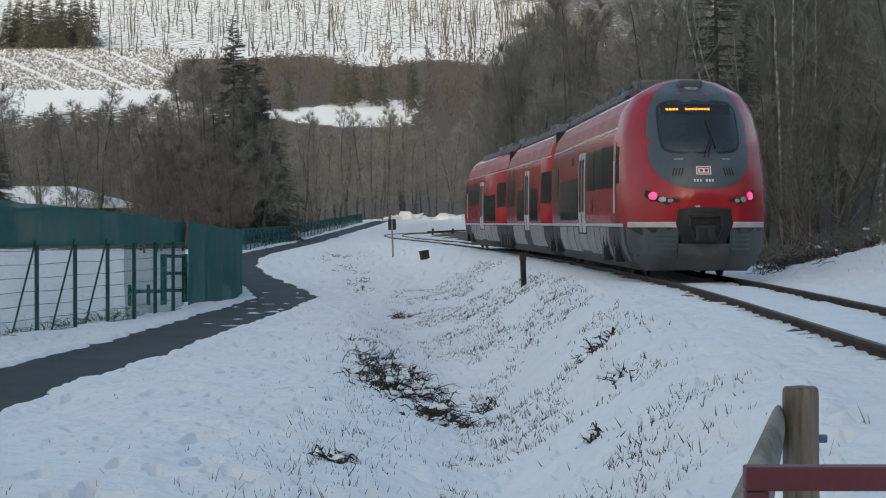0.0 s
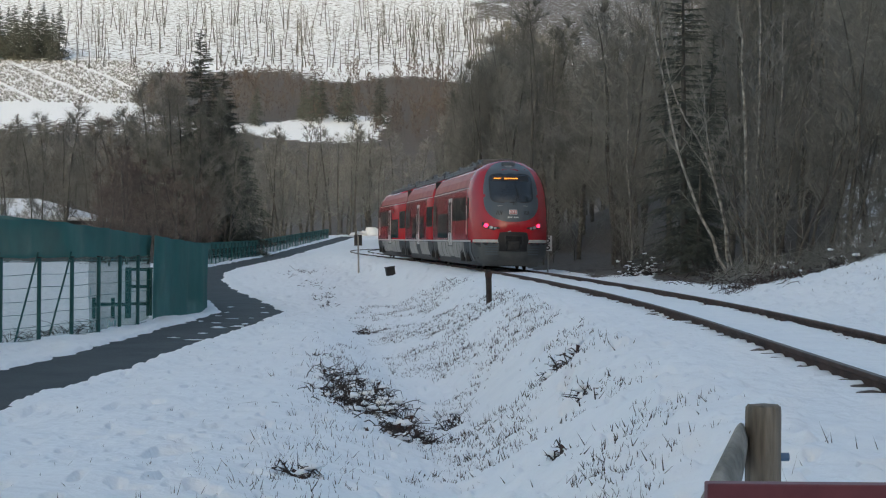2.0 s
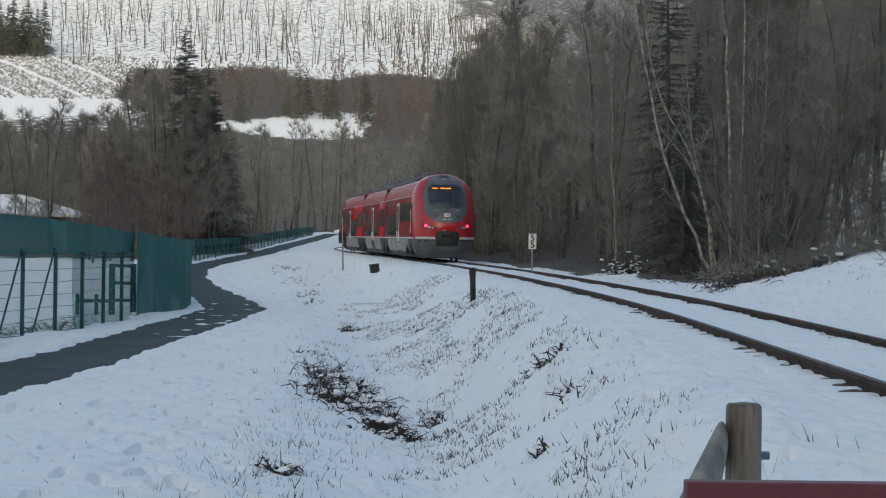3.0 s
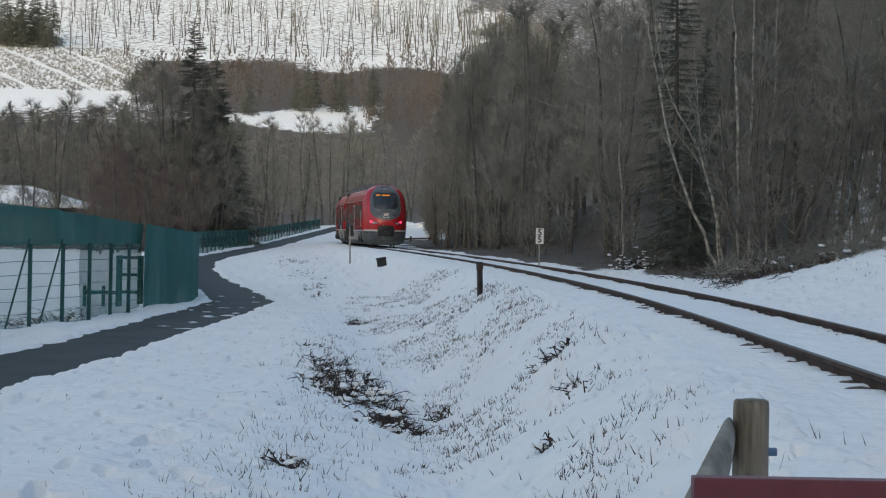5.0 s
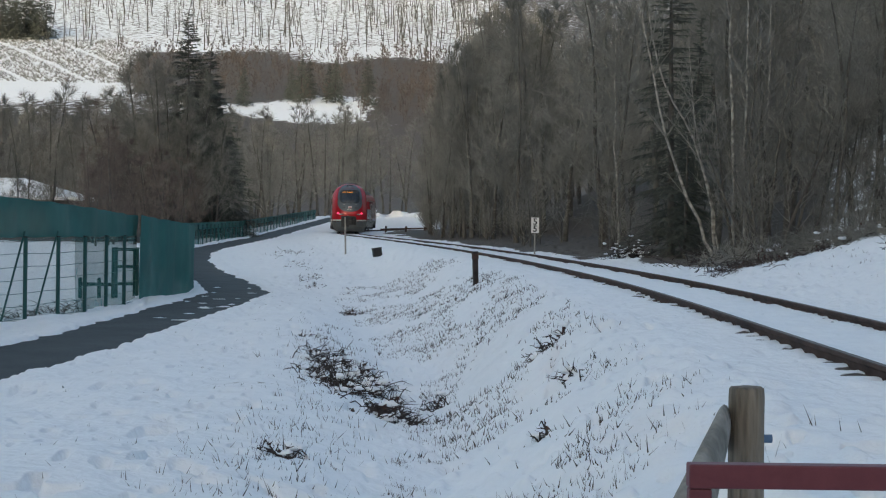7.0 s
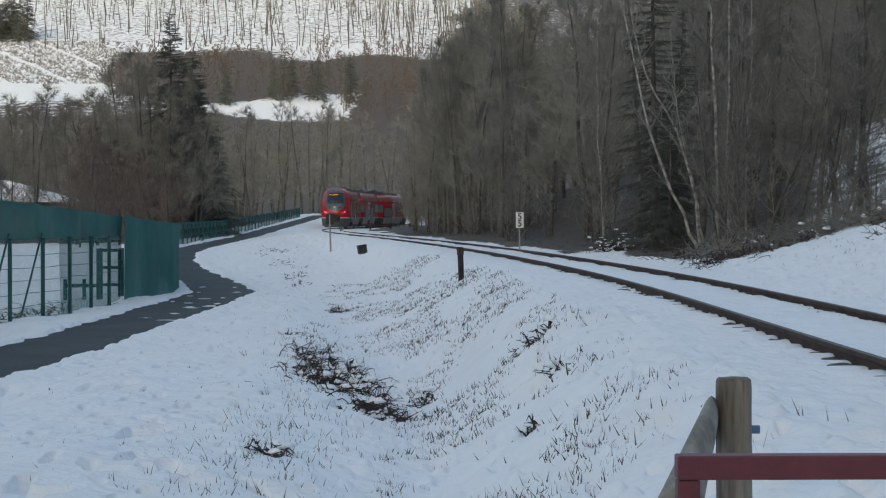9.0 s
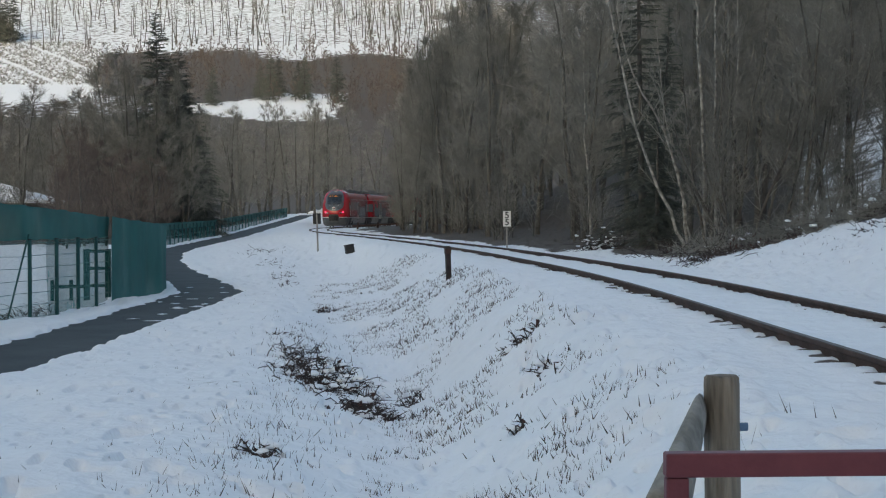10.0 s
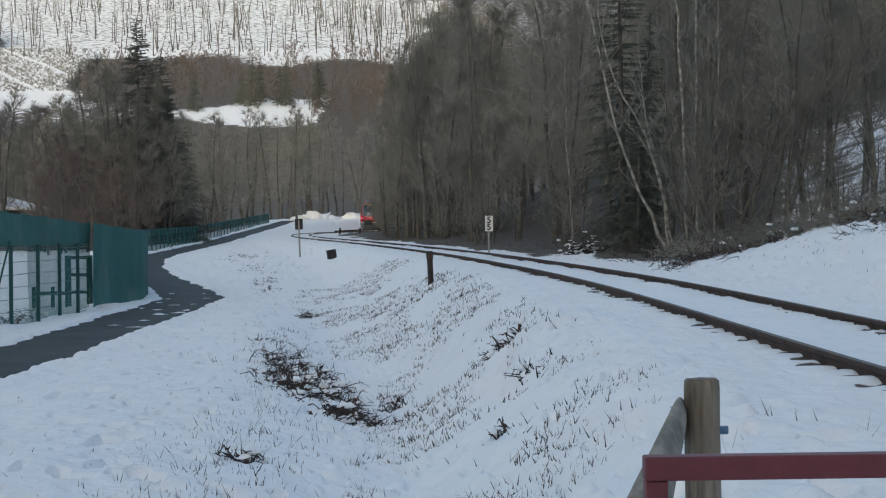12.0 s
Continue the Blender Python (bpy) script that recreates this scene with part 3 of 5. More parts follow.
def nose_face(car):
    grey = patch("face_mask", MASK, car, oval(0, 2.40, 1.0, 1.30, 2.6, 0.77), 0.012, "dark blue-grey oval front mask", 14)
    ws = patch("windscreen", GLASS, car, oval(0, 2.77, 0.76, 0.475, 5.5), 0.03, "dark windscreen")
    patch("windscreen_frame", BLACK, car, oval(0, 2.77, 0.795, 0.51, 5.5), 0.022)
    patch("display", BLACK, ws, quad(-0.68, 0.68, 3.0, 3.20), 0.036, "dark destination display")
    for k in range(14):
        if k not in (4, 5):
            a = -0.60 + 0.062 * k
            patch("display_text", AMBER, ws, quad(a, a + 0.046, 3.08, 3.12, 2), 0.042, "amber display text", 2)
    bm = bmesh.new()
    for (xa, za), (xb, zb), r in (((0.02, 2.20), (0.20, 2.62), 0.014), ((0.20, 2.62), (0.13, 2.90), 0.012), ((0.20, 2.62), (0.27, 2.36), 0.012), ((0.10, 2.2), (0.20, 2.5), 0.012)):
        tube(bm, [(xa, cap_y(xa, za) - 0.06, za), (xb, cap_y(xb, zb) - 0.06, zb)], r, 5)
    part("wiper", bm, BLACK, car, "black windscreen wiper")
    bm = bmesh.new()
    box(bm, -0.25, 0.25, 1.75, 2.3, 3.52, 3.70, 0.06)
    part("roof_lamp", bm, MASK, car, "grey roof headlamp housing")
    patch("roof_lamp_lens", LENS, car, oval(0, 3.54, 0.14, 0.05), 0.05, "", 3)
    for sx in (-1, 1):
        hs = patch("lamp_housing", BLACK, car, [(sx * x, z) for x, z in [(1.06, 1.62), (1.10, 1.50), (0.98, 1.39), (0.70, 1.34), (0.46, 1.40), (0.52, 1.45), (0.75, 1.46), (0.95, 1.56)]][::sx], 0.012, "black lamp housing", 5)
        patch("tail_lamp", TAIL, hs, oval(sx * 0.95, 1.50, 0.07, 0.068, n=20), 0.03, "lit red tail lamp", 3)
        patch("head_lamp", LENS, hs, oval(sx * 0.79, 1.435, 0.07, 0.05, n=16), 0.022, "unlit head lamp", 3)
        patch("head_lamp", LENS, hs, oval(sx * 0.65, 1.41, 0.05, 0.035, n=16), 0.022, "unlit head lamp", 3)
        patch("white_stripe", WHITE, car, quad(sx * 0.50, sx * 1.36, 0.93, 1.03)[::sx], 0.012, "white waist stripe")
        patch("skirt", SKIRT, car, [(sx * a, b) for a, b in [(0.50, 0.15), (0.75, 0.14), (1.0, 0.15), (1.12, 0.23), (1.23, 0.33), (1.30, 0.46), (1.35, 0.62), (1.385, 0.93), (1.1, 0.93), (0.8, 0.93), (0.50, 0.93), (0.50, 0.6), (0.50, 0.35)]][::sx], 0.014, "dark grey front skirt")
        for k in range(4):
            patch("skirt_slat", MASK, car, quad(sx * 0.54, sx * 0.98, 0.52 + 0.085 * k, 0.565 + 0.085 * k)[::sx], 0.03, "", 2)
        for k in range(4):
            x = 0.38 + 0.055 * k
            patch("vent_slot", BLACK, car, [(sx * a, b) for a, b in [(x, 2.0), (x + 0.025, 2.0), (x + 0.065, 1.86), (x + 0.04, 1.86)]][::sx], 0.022, "", 2)
        patch("wiper_rest", WHITE, car, quad(sx * 0.38, sx * 0.55, 2.155, 2.17)[::sx], 0.03, "", 2)
    bd = patch("badge", SIGNWHITE, car, quad(-0.145, 0.145, 1.88, 2.03), 0.024, "small white badge with a red border", 2)
    patch("badge_border", RED, bd, quad(-0.125, 0.125, 1.897, 2.013), 0.028, "", 2)
    patch("badge_field", SIGNWHITE, bd, quad(-0.105, 0.105, 1.915, 1.995), 0.032, "", 2)
    for a, b in ((-0.08, -0.01), (0.01, 0.08)):
        patch("badge_mark", RED, bd, quad(a, b, 1.93, 1.98), 0.036, "", 2)
    for k in range(7):
        if k != 3:
            x = -0.20 + 0.058 * k
            patch("fleet_number", SIGNWHITE, car, quad(x, x + 0.035, 1.75, 1.80), 0.024, "", 2)
    patch("chin", SKIRT, car, quad(-0.50, 0.50, 0.16, 0.64), 0.014, "dark grey chin panel")
    cb = patch("coupler_recess", BLACK, car, [(-0.56, 1.0), (-0.42, 0.64), (0.42, 0.64), (0.56, 1.0), (0.50, 1.27), (0.25, 1.29), (-0.25, 1.29), (-0.50, 1.27)], 0.02, "black coupler opening")
    bm = bmesh.new()
    box(bm, -0.22, 0.22, -0.14, 0.1, 0.66, 0.98, 0.05)
    tube(bm, [(0.08, -0.19, 0.82), (0.08, -0.1, 0.82)], 0.08, 12)
    box(bm, -0.30, 0.30, -0.07, 0.05, 1.10, 1.17, 0.02)
    part("coupler", bm, BLACK, car, "dark automatic coupler")
    for x in (-0.32, 0.30):
        bm = bmesh.new()
        tube(bm, [(x, -0.06, 1.14), (x, -0.16, 0.95), (x * 0.7, -0.10, 0.74)], 0.022, 5)
        part("hose", bm, BLACK, car)
    part("grab_handle", tube(bmesh.new(), [(-0.2, -0.05, 1.31), (-0.12, -0.09, 1.31)], 0.015, 5), WHITE, car)


def railcar(length, nose, mirrored, label):
    car = new("railcar")
    tagged(car, label, "railcar", "cars of the train")
    rnd = random.Random(int(length * 10) + mirrored)
    car_shell(length, nose, car)
    bm = box(bmesh.new(), -0.9, 0.9, 4.4 if nose else 0.4, length - 0.4, 3.55, 3.69, 0.04)
    part("roof_deck", bm, ROOFGEAR, car, "grey roof deck")
    roof_gear(car, 4.6 if nose else 0.6, length - 0.6, rnd)
    for sx in (-1, 1):
        y0 = 2.0 if nose else 0.2
        side_panel("roof_band", ROOFRED, car, sx, y0 + 0.9, length - 0.15, 2.86, 3.38, 0.006, "paler red roof edge")
        side_panel("upper_stripe", WHITE, car, sx, y0 + 0.5, length - 0.15, 2.785, 2.81, 0.012, "thin pale line under the roof")
        side_panel("lower_stripe", WHITE, car, sx, y0 - 0.6, length - 0.15, 0.94, 1.0, 0.014, "white waist stripe")
        if nose:
            # the cab door recess is only its shade, painted as a black strip
            side_panel("cab_gap", BLACK, car, sx, 2.42, 2.52, 1.15, 2.55, 0.01, "black strip for the shaded recess at the cab door")
            side_panel("cab_window", GLASS, car, sx, 1.98, 2.36, 1.75, 2.45, 0.012, "narrow cab window")
            side_panel("grab_rail", WHITE, car, sx, 2.62, 2.66, 1.2, 2.2, 0.03)
            side_panel("saloon_window", GLASS, car, sx, 3.0, 7.9, 1.70, 2.52, 0.012, "long dark saloon window")
            for y in (4.7, 6.4):
                side_panel("window_bar", BLACK, car, sx, y - 0.05, y + 0.05, 1.70, 2.52, 0.018)
            side_panel("low_window", GLASS, car, sx, 10.0, 14.4, 1.08, 2.02, 0.012, "low dark saloon window")
            side_panel("end_window", GLASS, car, sx, 15.0, length - 0.25, 1.55, 2.40, 0.012, "dark end window")
            door(car, sx, 9.0)
            for a, b in ((3.9, 8.0), (10.0, 14.7)):
                side_panel("skirt_panel", PALE, car, sx, a, b, 0.36, 0.92, 0.012, "pale grey side skirt")
            side_panel("skirt_panel", PALE, car, sx, 8.1, 9.9, 0.40, 0.76, 0.012)
            for y in (4.2, 5.4, 6.5, 11.0, 12.6):
                side_panel("skirt_seam", BLACK, car, sx, y, y + 0.03, 0.38, 0.92, 0.018)
            side_panel("corner_skirt", SKIRT, car, sx, 1.36, 1.9, 0.30, 0.93, 0.012, "dark grey corner skirt")
            # flat black panels paint the shade of the openings at the wheels
            side_panel("wheel_gap", BLACK, car, sx, 1.9, 3.6, 0.33, 0.92, 0.013, "black panel for the shaded opening at the wheels")
            side_panel("wheel_gap", BLACK, car, sx, 14.8, length - 0.14, 0.33, 0.92, 0.013, "black panel for the shaded opening at the wheels")
            side_panel("vent_grille", BLACK, car, sx, 6.7, 6.95, 1.22, 1.5, 0.014)
            side_panel("vent_grille", BLACK, car, sx, 11.0, 11.4, 2.36, 2.5, 0.014)
        else:
            side_panel("end_window", GLASS, car, sx, 0.25, 2.9, 1.55, 2.40, 0.012, "dark end window")
            side_panel("end_window", GLASS, car, sx, length - 2.9, length - 0.25, 1.55, 2.40, 0.012, "dark end window")
            side_panel("low_window", GLASS, car, sx, 4.0, 6.1, 1.08, 2.02, 0.012, "low dark saloon window")
            side_panel("low_window", GLASS, car, sx, 8.2, 10.2, 1.08, 2.02, 0.012, "low dark saloon window")
            door(car, sx, 7.15)
            for a, b in ((2.4, 6.2), (8.1, length - 2.4)):
                side_panel("skirt_panel", PALE, car, sx, a, b, 0.36, 0.92, 0.012, "pale grey side skirt")
            # black panels again for the shade around the bogies
            for a, b in ((0.14, 2.2), (length - 2.2, length - 0.14)):
                side_panel("wheel_gap", BLACK, car, sx, a, b, 0.33, 0.92, 0.013, "black panel for the shaded opening at the wheels")
    bm = box(bmesh.new(), -1.15, 1.15, 2.5 if nose else 0.3, length - 0.3, 0.28, 0.9, 0.05)
    part("underframe", bm, BLACK, car, "black underframe")
    if nose:
        nose_face(car)
        wheelset(car, 3.6)
        wheelset(car, length - 0.6)
    else:
        wheelset(car, length - 0.5)
    bm = bmesh.new()
    for k in range(4):
        box(bm, -1.30 + 0.03 * (k % 2), 1.30 - 0.03 * (k % 2), length - 0.14 + 0.07 * k, length - 0.08 + 0.07 * k, 0.45, 3.4, 0.02)
    if not mirrored:
        part("gangway_bellows", bm, BLACK, car, "black gangway bellows")
    else:
        bm.free()
    return car


CAR_A, CAR_B, CAR_C = 16.9, 14.2, 18.2
rear_car = railcar(CAR_A, True, 0, "red end car with grey oval front and lit tail lamps")
middle_car = railcar(CAR_B, False, 0, "red middle car with pale grey doors and dark windows")
front_car = railcar(CAR_C, True, 1, "red leading end car with dusty roof equipment")
TRAIN_S = [(0, 35.3), (0.5, 43.2), (1, 50.4), (1.5, 58.0), (2, 65.8), (2.5, 74.2), (3.4, 90.2), (4.3, 106.4), (5.5, 125.6), (6.25, 137.0), (7, 148.5), (8.8, 176.8), (10, 196.3), (11, 213.2), (12, 230.3)]


def train_rows(offset, length, flip):
    rows = []
    for k in range(25):
        t = 0.5 * k
        s = float(np.interp(t, [r[0] for r in TRAIN_S], [r[1] for r in TRAIN_S])) + offset
        a, b = on_track(s + 2.5), on_track(s + length - 1.5)
        d = (b - a) / np.linalg.norm(b - a)
        o = a - 2.5 * d
        yaw = math.degrees(math.atan2(d[1], d[0])) - 90
        if flip:
            o, yaw = o + d * length, yaw + 180
        rows.append((t, pose(o[0], o[1], 0, 0, 0, yaw)))
    return rows



for car in (rear_car, middle_car, front_car):
    car.scale = (0.955, 1, 1.03)


def motions():
    """The train draws away along the curve."""
    walk(rear_car, train_rows(0, CAR_A, False))
    walk(middle_car, train_rows(CAR_A, CAR_B, False))
    walk(front_car, train_rows(CAR_A + CAR_B, CAR_C, True))


# ---------------------------------------------------------------- trees


class Mesher:
    """Collects tapered branches and thin twigs."""

    def __init__(self):
        self.v, self.f = [], []

    def limb(self, pts, radii, sides):
        base = len(self.v)
        for i, p in enumerate(pts):
            d = pts[min(i + 1, len(pts) - 1)] - pts[max(i - 1, 0)]
            a = np.cross(d, (0.3, 0.9, 0.2)); a /= np.linalg.norm(a) + 1e-9
            c = np.cross(d, a); c /= np.linalg.norm(c) + 1e-9
            for k in range(sides):
                t = 2 * math.pi * k / sides
                self.v.append(p + radii[i] * (math.cos(t) * a + math.sin(t) * c))
        for i in range(len(pts) - 1):
            for k in range(sides):
                a, b = base + i * sides + k, base + i * sides + (k + 1) % sides
                self.f.append((a, b, b + sides, a + sides))

    def twig(self, p, q, w, rng):
        n = np.cross(q - p, rng.randn(3)); n *= w / (np.linalg.norm(n) + 1e-9)
        base = len(self.v)
        self.v += [p - n, p + n, q]
        self.f.append((base, base + 1, base + 2))


def grow(rng, h, lean=0.0, r0=None, limbs=16, sub=5, twigs=11, low=0.15, spread=0.42, tw=0.012, droop=0.0, upright=0.5):
    """Trunk and crown of a bare broadleaf tree of height h."""
    trunk, crown = Mesher(), Mesher()
    r0 = r0 or 0.012 * h
    pts, p, d = [np.zeros(3)], np.zeros(3), np.array([lean, 0, 1.0])
    for k in range(9):
        d = d + rng.randn(3) * (0.05, 0.05, 0) - np.array([lean * 0.07, 0, 0])
        p = p + d / np.linalg.norm(d) * h / 9
        pts.append(p)
    pts = np.array(pts)
    rad = r0 * (1 - np.linspace(0, 1, 10)) ** 0.8 + 0.008
    trunk.limb(pts, rad, 7)

    def along(q, t):
        x = t * (len(q) - 1); i = min(int(x), len(q) - 2)
        return q[i] + (q[i + 1] - q[i]) * (x - i)

    for k in range(limbs):
        t = low + (0.97 - low) * (k + rng.rand()) / limbs
        a = rng.rand() * 2 * math.pi
        ln = h * spread * (1.05 - t) * (0.6 + 0.6 * rng.rand()) + 0.4
        dr = np.array([math.cos(a), math.sin(a), upright + 0.7 * rng.rand() - droop])
        q = [along(pts, t)]
        for j in range(4):
            dr = dr + rng.randn(3) * 0.16 + np.array([0, 0, 0.10 - droop * 0.25])
            q.append(q[-1] + dr / np.linalg.norm(dr) * ln / 4)
        q = np.array(q)
        rr = max(0.22 * r0 * (1 - t), 0.011)
        crown.limb(q, rr * np.linspace(1, 0.2, 5), 4)
        for j in range(sub):
            s0 = along(q, 0.25 + 0.72 * rng.rand())
            e = dr / np.linalg.norm(dr) + rng.randn(3) * 0.55
            e = e / np.linalg.norm(e) * ln * (0.25 + 0.3 * rng.rand())
            mid, end = s0 + e * 0.5 + rng.randn(3) * 0.05 * ln, s0 + e
            crown.limb(np.array([s0, mid, end]), [rr * 0.4, rr * 0.28, 0.005], 3)
            for g in range(twigs):
                b = s0 + (end - s0) * (0.1 + 0.9 * rng.rand())
                w = e / np.linalg.norm(e) * 0.7 + rng.randn(3) * 0.5 + np.array([0, 0, 0.25 - droop])
                crown.twig(b, b + w / np.linalg.norm(w) * (0.35 + 0.7 * rng.rand()) * h / 13, tw * (0.6 + 0.8 * rng.rand()), rng)
    return trunk, crown


def tree_thing(name, trunk, crown, bark, twig, label, category="tree", group="", part2="crown"):
    ob = new(name)
    mesh_object("trunk", trunk.v, trunk.f, bark, ob)
    mesh_object(part2, crown.v, crown.f, twig, ob)
    return tagged(ob, label, category, group)


def conifer(rng, h, r, blades=16, width=0.055, reach=0.34, whorls=34):
    """Spruce: whorls of drooping boughs, each a fan of needle blades."""
    trunk, crown = Mesher(), Mesher()
    trunk.limb(np.array([(0, 0, 0), (0, 0, h * 0.5), (0, 0, h)], float), [0.014 * h, 0.008 * h, 0.01], 6)
    for k in range(whorls):
        t = 0.05 + 0.94 * (k + 0.6 * rng.rand()) / whorls
        ln = r * (1 - t) ** 0.85 + 0.12
        for j in range(7):
            a, l2 = rng.rand() * 2 * math.pi, ln * (0.65 + 0.5 * rng.rand())
            d = np.array([math.cos(a), math.sin(a), 0.15 - 0.45 * (1 - t)])
            p = np.array([0, 0, h * t + rng.randn() * 0.3])
            crown.limb(np.array([p, p + d * l2]), [0.02, 0.005], 3)
            for g in range(blades):
                b = p + d * l2 * (0.12 + 0.88 * rng.rand())
                w = np.array([-d[1], d[0], 0]) * (1 if g % 2 else -1) * 0.8 + d * 0.6 + np.array([0, 0, -0.35]) + rng.randn(3) * 0.25
                crown.twig(b, b + w * l2 * reach, width * h / 12, rng)
    return trunk, crown


def plant(thing, x, y, scale, rnd, sink=0.15, z=None):
    zz = float(base_z(x, y)) - sink if z is None else z
    m = pose(x, y, zz, rnd.uniform(-3, 3), rnd.uniform(-3, 3), rnd.uniform(0, 360))
    ob = copy_thing(thing, m)
    ob.scale = (scale * rnd.uniform(0.85, 1.15), scale * rnd.uniform(0.85, 1.15), scale)
    return ob


rnd = random.Random(3)
bare, red_bare = [], []
for k in range(4):
    tr, cr = grow(np.random.RandomState(20 + k), 13, 0.0, limbs=26, sub=7, twigs=24, low=0.10, spread=0.34, tw=0.009, upright=0.75)
    bare.append(tree_thing("bare_tree", tr, cr, BARK, TWIG, "bare grey-brown broadleaf tree in dense winter wood", "tree", "trees of the winter wood"))
for k in range(2):
    tr, cr = grow(np.random.RandomState(40 + k), 11, 0.0, limbs=22, sub=7, twigs=22, low=0.06, spread=0.40, tw=0.012)
    red_bare.append(tree_thing("bare_tree", tr, cr, BARK, REDTWIG, "bare reddish-brown tree with fine twigs", "tree", "reddish trees of the valley"))
tr, cr = conifer(np.random.RandomState(80), 15, 3.9)
spruce = tree_thing("spruce", tr, cr, BARK, NEEDLE, "dark green spruce with drooping boughs", "tree", "spruces")
tr, cr = conifer(np.random.RandomState(82), 15, 3.9, 40, 0.018, 0.26, 56)
full_spruce = tree_thing("spruce", tr, cr, BARK, NEEDLE, "tall dense dark spruce among bare trees", "tree", "spruces")
tr, cr = conifer(np.random.RandomState(81), 15, 2.3, 40, 0.014, 0.24, 44)
fine_spruce = tree_thing("spruce", tr, cr, BARK, NEEDLE, "tall dark spruce at the edge of the wood", "tree", "spruces")
tr, cr = grow(np.random.RandomState(90), 2.6, 0.0, r0=0.03, limbs=16, sub=5, twigs=8, low=0.02, spread=0.55, tw=0.008)
shrub = tree_thing("shrub", tr, cr, BARK, TWIG, "bare tangled brown shrub", "shrub", "undergrowth of the wood")

MASTERS = bare + red_bare + [spruce, full_spruce, fine_spruce, shrub]
# wooded slope beyond the track
for row in range(9):
    y = 55.0
    while y < 236:
        r = 5.6 + row * 3.0 + rnd.uniform(-1.0, 1.0) + (2.5 if y < 66 else 0) + (1.5 if y > 140 else 0)
        step = 7.6 + 0.020 * y + row * 0.6
        x = float(track_x(y)) + r
        if x / y < 0.34 and (y < 215 or x > 9) and not (x / y > 0.205 and y < 104) and (y < 105 or (x - 3.2) / y > 0.009):
            plant(rnd.choice(bare), x, y, rnd.uniform(0.75, 1.12) * (0.8 if row == 0 else 1), rnd)
        y += step * rnd.uniform(0.6, 1.3)
for k in range(60):
    y = rnd.uniform(52, 225)
    x = float(track_x(y)) + rnd.uniform(3.6, 6.5)
    if y > 105:
        x = max(x, 0.0095 * y + 1.3)
    plant(shrub, x, y, rnd.uniform(0.6, 1.2), rnd, 0.1)
for k in range(26):
    y = rnd.uniform(41, 58)
    plant(shrub, rnd.uniform(0.19, 0.29) * y + 1.5, y, rnd.uniform(0.35, 0.75), rnd, 0.1)
for x, y, q in [(13.2, 55, 0.62), (14.6, 58, 0.7), (15.3, 60, 0.66), (16.6, 60, 0.72), (17.9, 66, 0.8), (18.4, 63, 0.7), (12.4, 54, 0.6), (20.5, 72, 0.9), (19.2, 78, 0.9)]:
    plant(rnd.choice(bare), x, y, q, rnd)
for k in range(16):
    y = rnd.uniform(64, 100)
    plant(rnd.choice(bare), rnd.uniform(0.165, 0.212) * y, y, rnd.uniform(0.75, 1.0), rnd)
# valley wood across the field
for k in range(46):
    y = rnd.uniform(165, 235)
    x = min(rnd.uniform(-0.27, -0.06) * y, -14 - rnd.uniform(0, 8))
    plant(rnd.choice(bare + red_bare), x, y, rnd.uniform(0.82, 1.12), rnd)
for k in range(16):
    y = rnd.uniform(122, 150)
    plant(rnd.choice(red_bare), -rnd.uniform(15, 22) * y / 135, y, rnd.uniform(0.5, 0.75), rnd)
# spruces of the valley and of the hillside
for x, y, h in [(-16.0, 150, 18.0), (-14.9, 152, 15.0), (-14.1, 153, 12.8), (-16.9, 153, 12.5), (-34.6, 150, 9.5), (-36.5, 154, 8.0)]:
    plant(full_spruce, x, y, h / 15, rnd)
for x, y, q in [(-18.4, 147, 1.12), (-19.6, 149, 1.05), (-17.4, 145, 1.0), (-16.2, 143, 0.62), (-14.9, 145, 0.8), (-15.9, 145.5, 0.9), (-13.8, 147, 0.72), (-16.6, 146.5, 1.0), (-15.3, 147.5, 0.98), (-14.3, 149, 0.8), (-21.5, 150, 0.9), (-23.5, 147, 0.85)]:
    plant(rnd.choice(bare), x, y, q, rnd)
for x, y, q in [(-32.6, 158, 0.6), (-31.2, 160, 0.55), (-30.0, 157, 0.62), (-28.8, 161, 0.6), (-34.0, 160, 0.6)]:
    plant(rnd.choice(bare), x, y, q, rnd)
for x, y, q in [(-16.6, 138, 0.62), (-15.4, 140, 0.56), (-17.9, 140, 0.6), (-14.6, 141, 0.5), (-19.4, 139, 0.55)]:
    plant(rnd.choice(red_bare), x, y, q, rnd)
for turn, y, h in [(-0.0145, 535, 11.0), (-0.031, 540, 9.5), (-0.034, 546, 8.0), (-0.048, 540, 10.0), (-0.044, 548, 9.0), (-0.076, 530, 8.5), (-0.053, 545, 7.5)] + [(-0.229 + 0.0026 * k + 0.001 * (k % 3), 655 + 7 * (k % 4), 11.0 + 2.2 * (k % 3)) for k in range(18)]:
    plant(spruce, turn * y, y - (30 if turn > -0.1 else 0), h / 12, rnd)
# tall rim of the wood inside the curve
for k in range(30):
    y = rnd.uniform(165, 245)
    x = max(rnd.uniform(0.010, 0.055) * y + 3.4, float(track_x(y)) + 6.0)
    plant(rnd.choice(bare), x, y, rnd.uniform(1.0, 1.45) * (0.8 if x < 0.02 * y else 1), rnd)
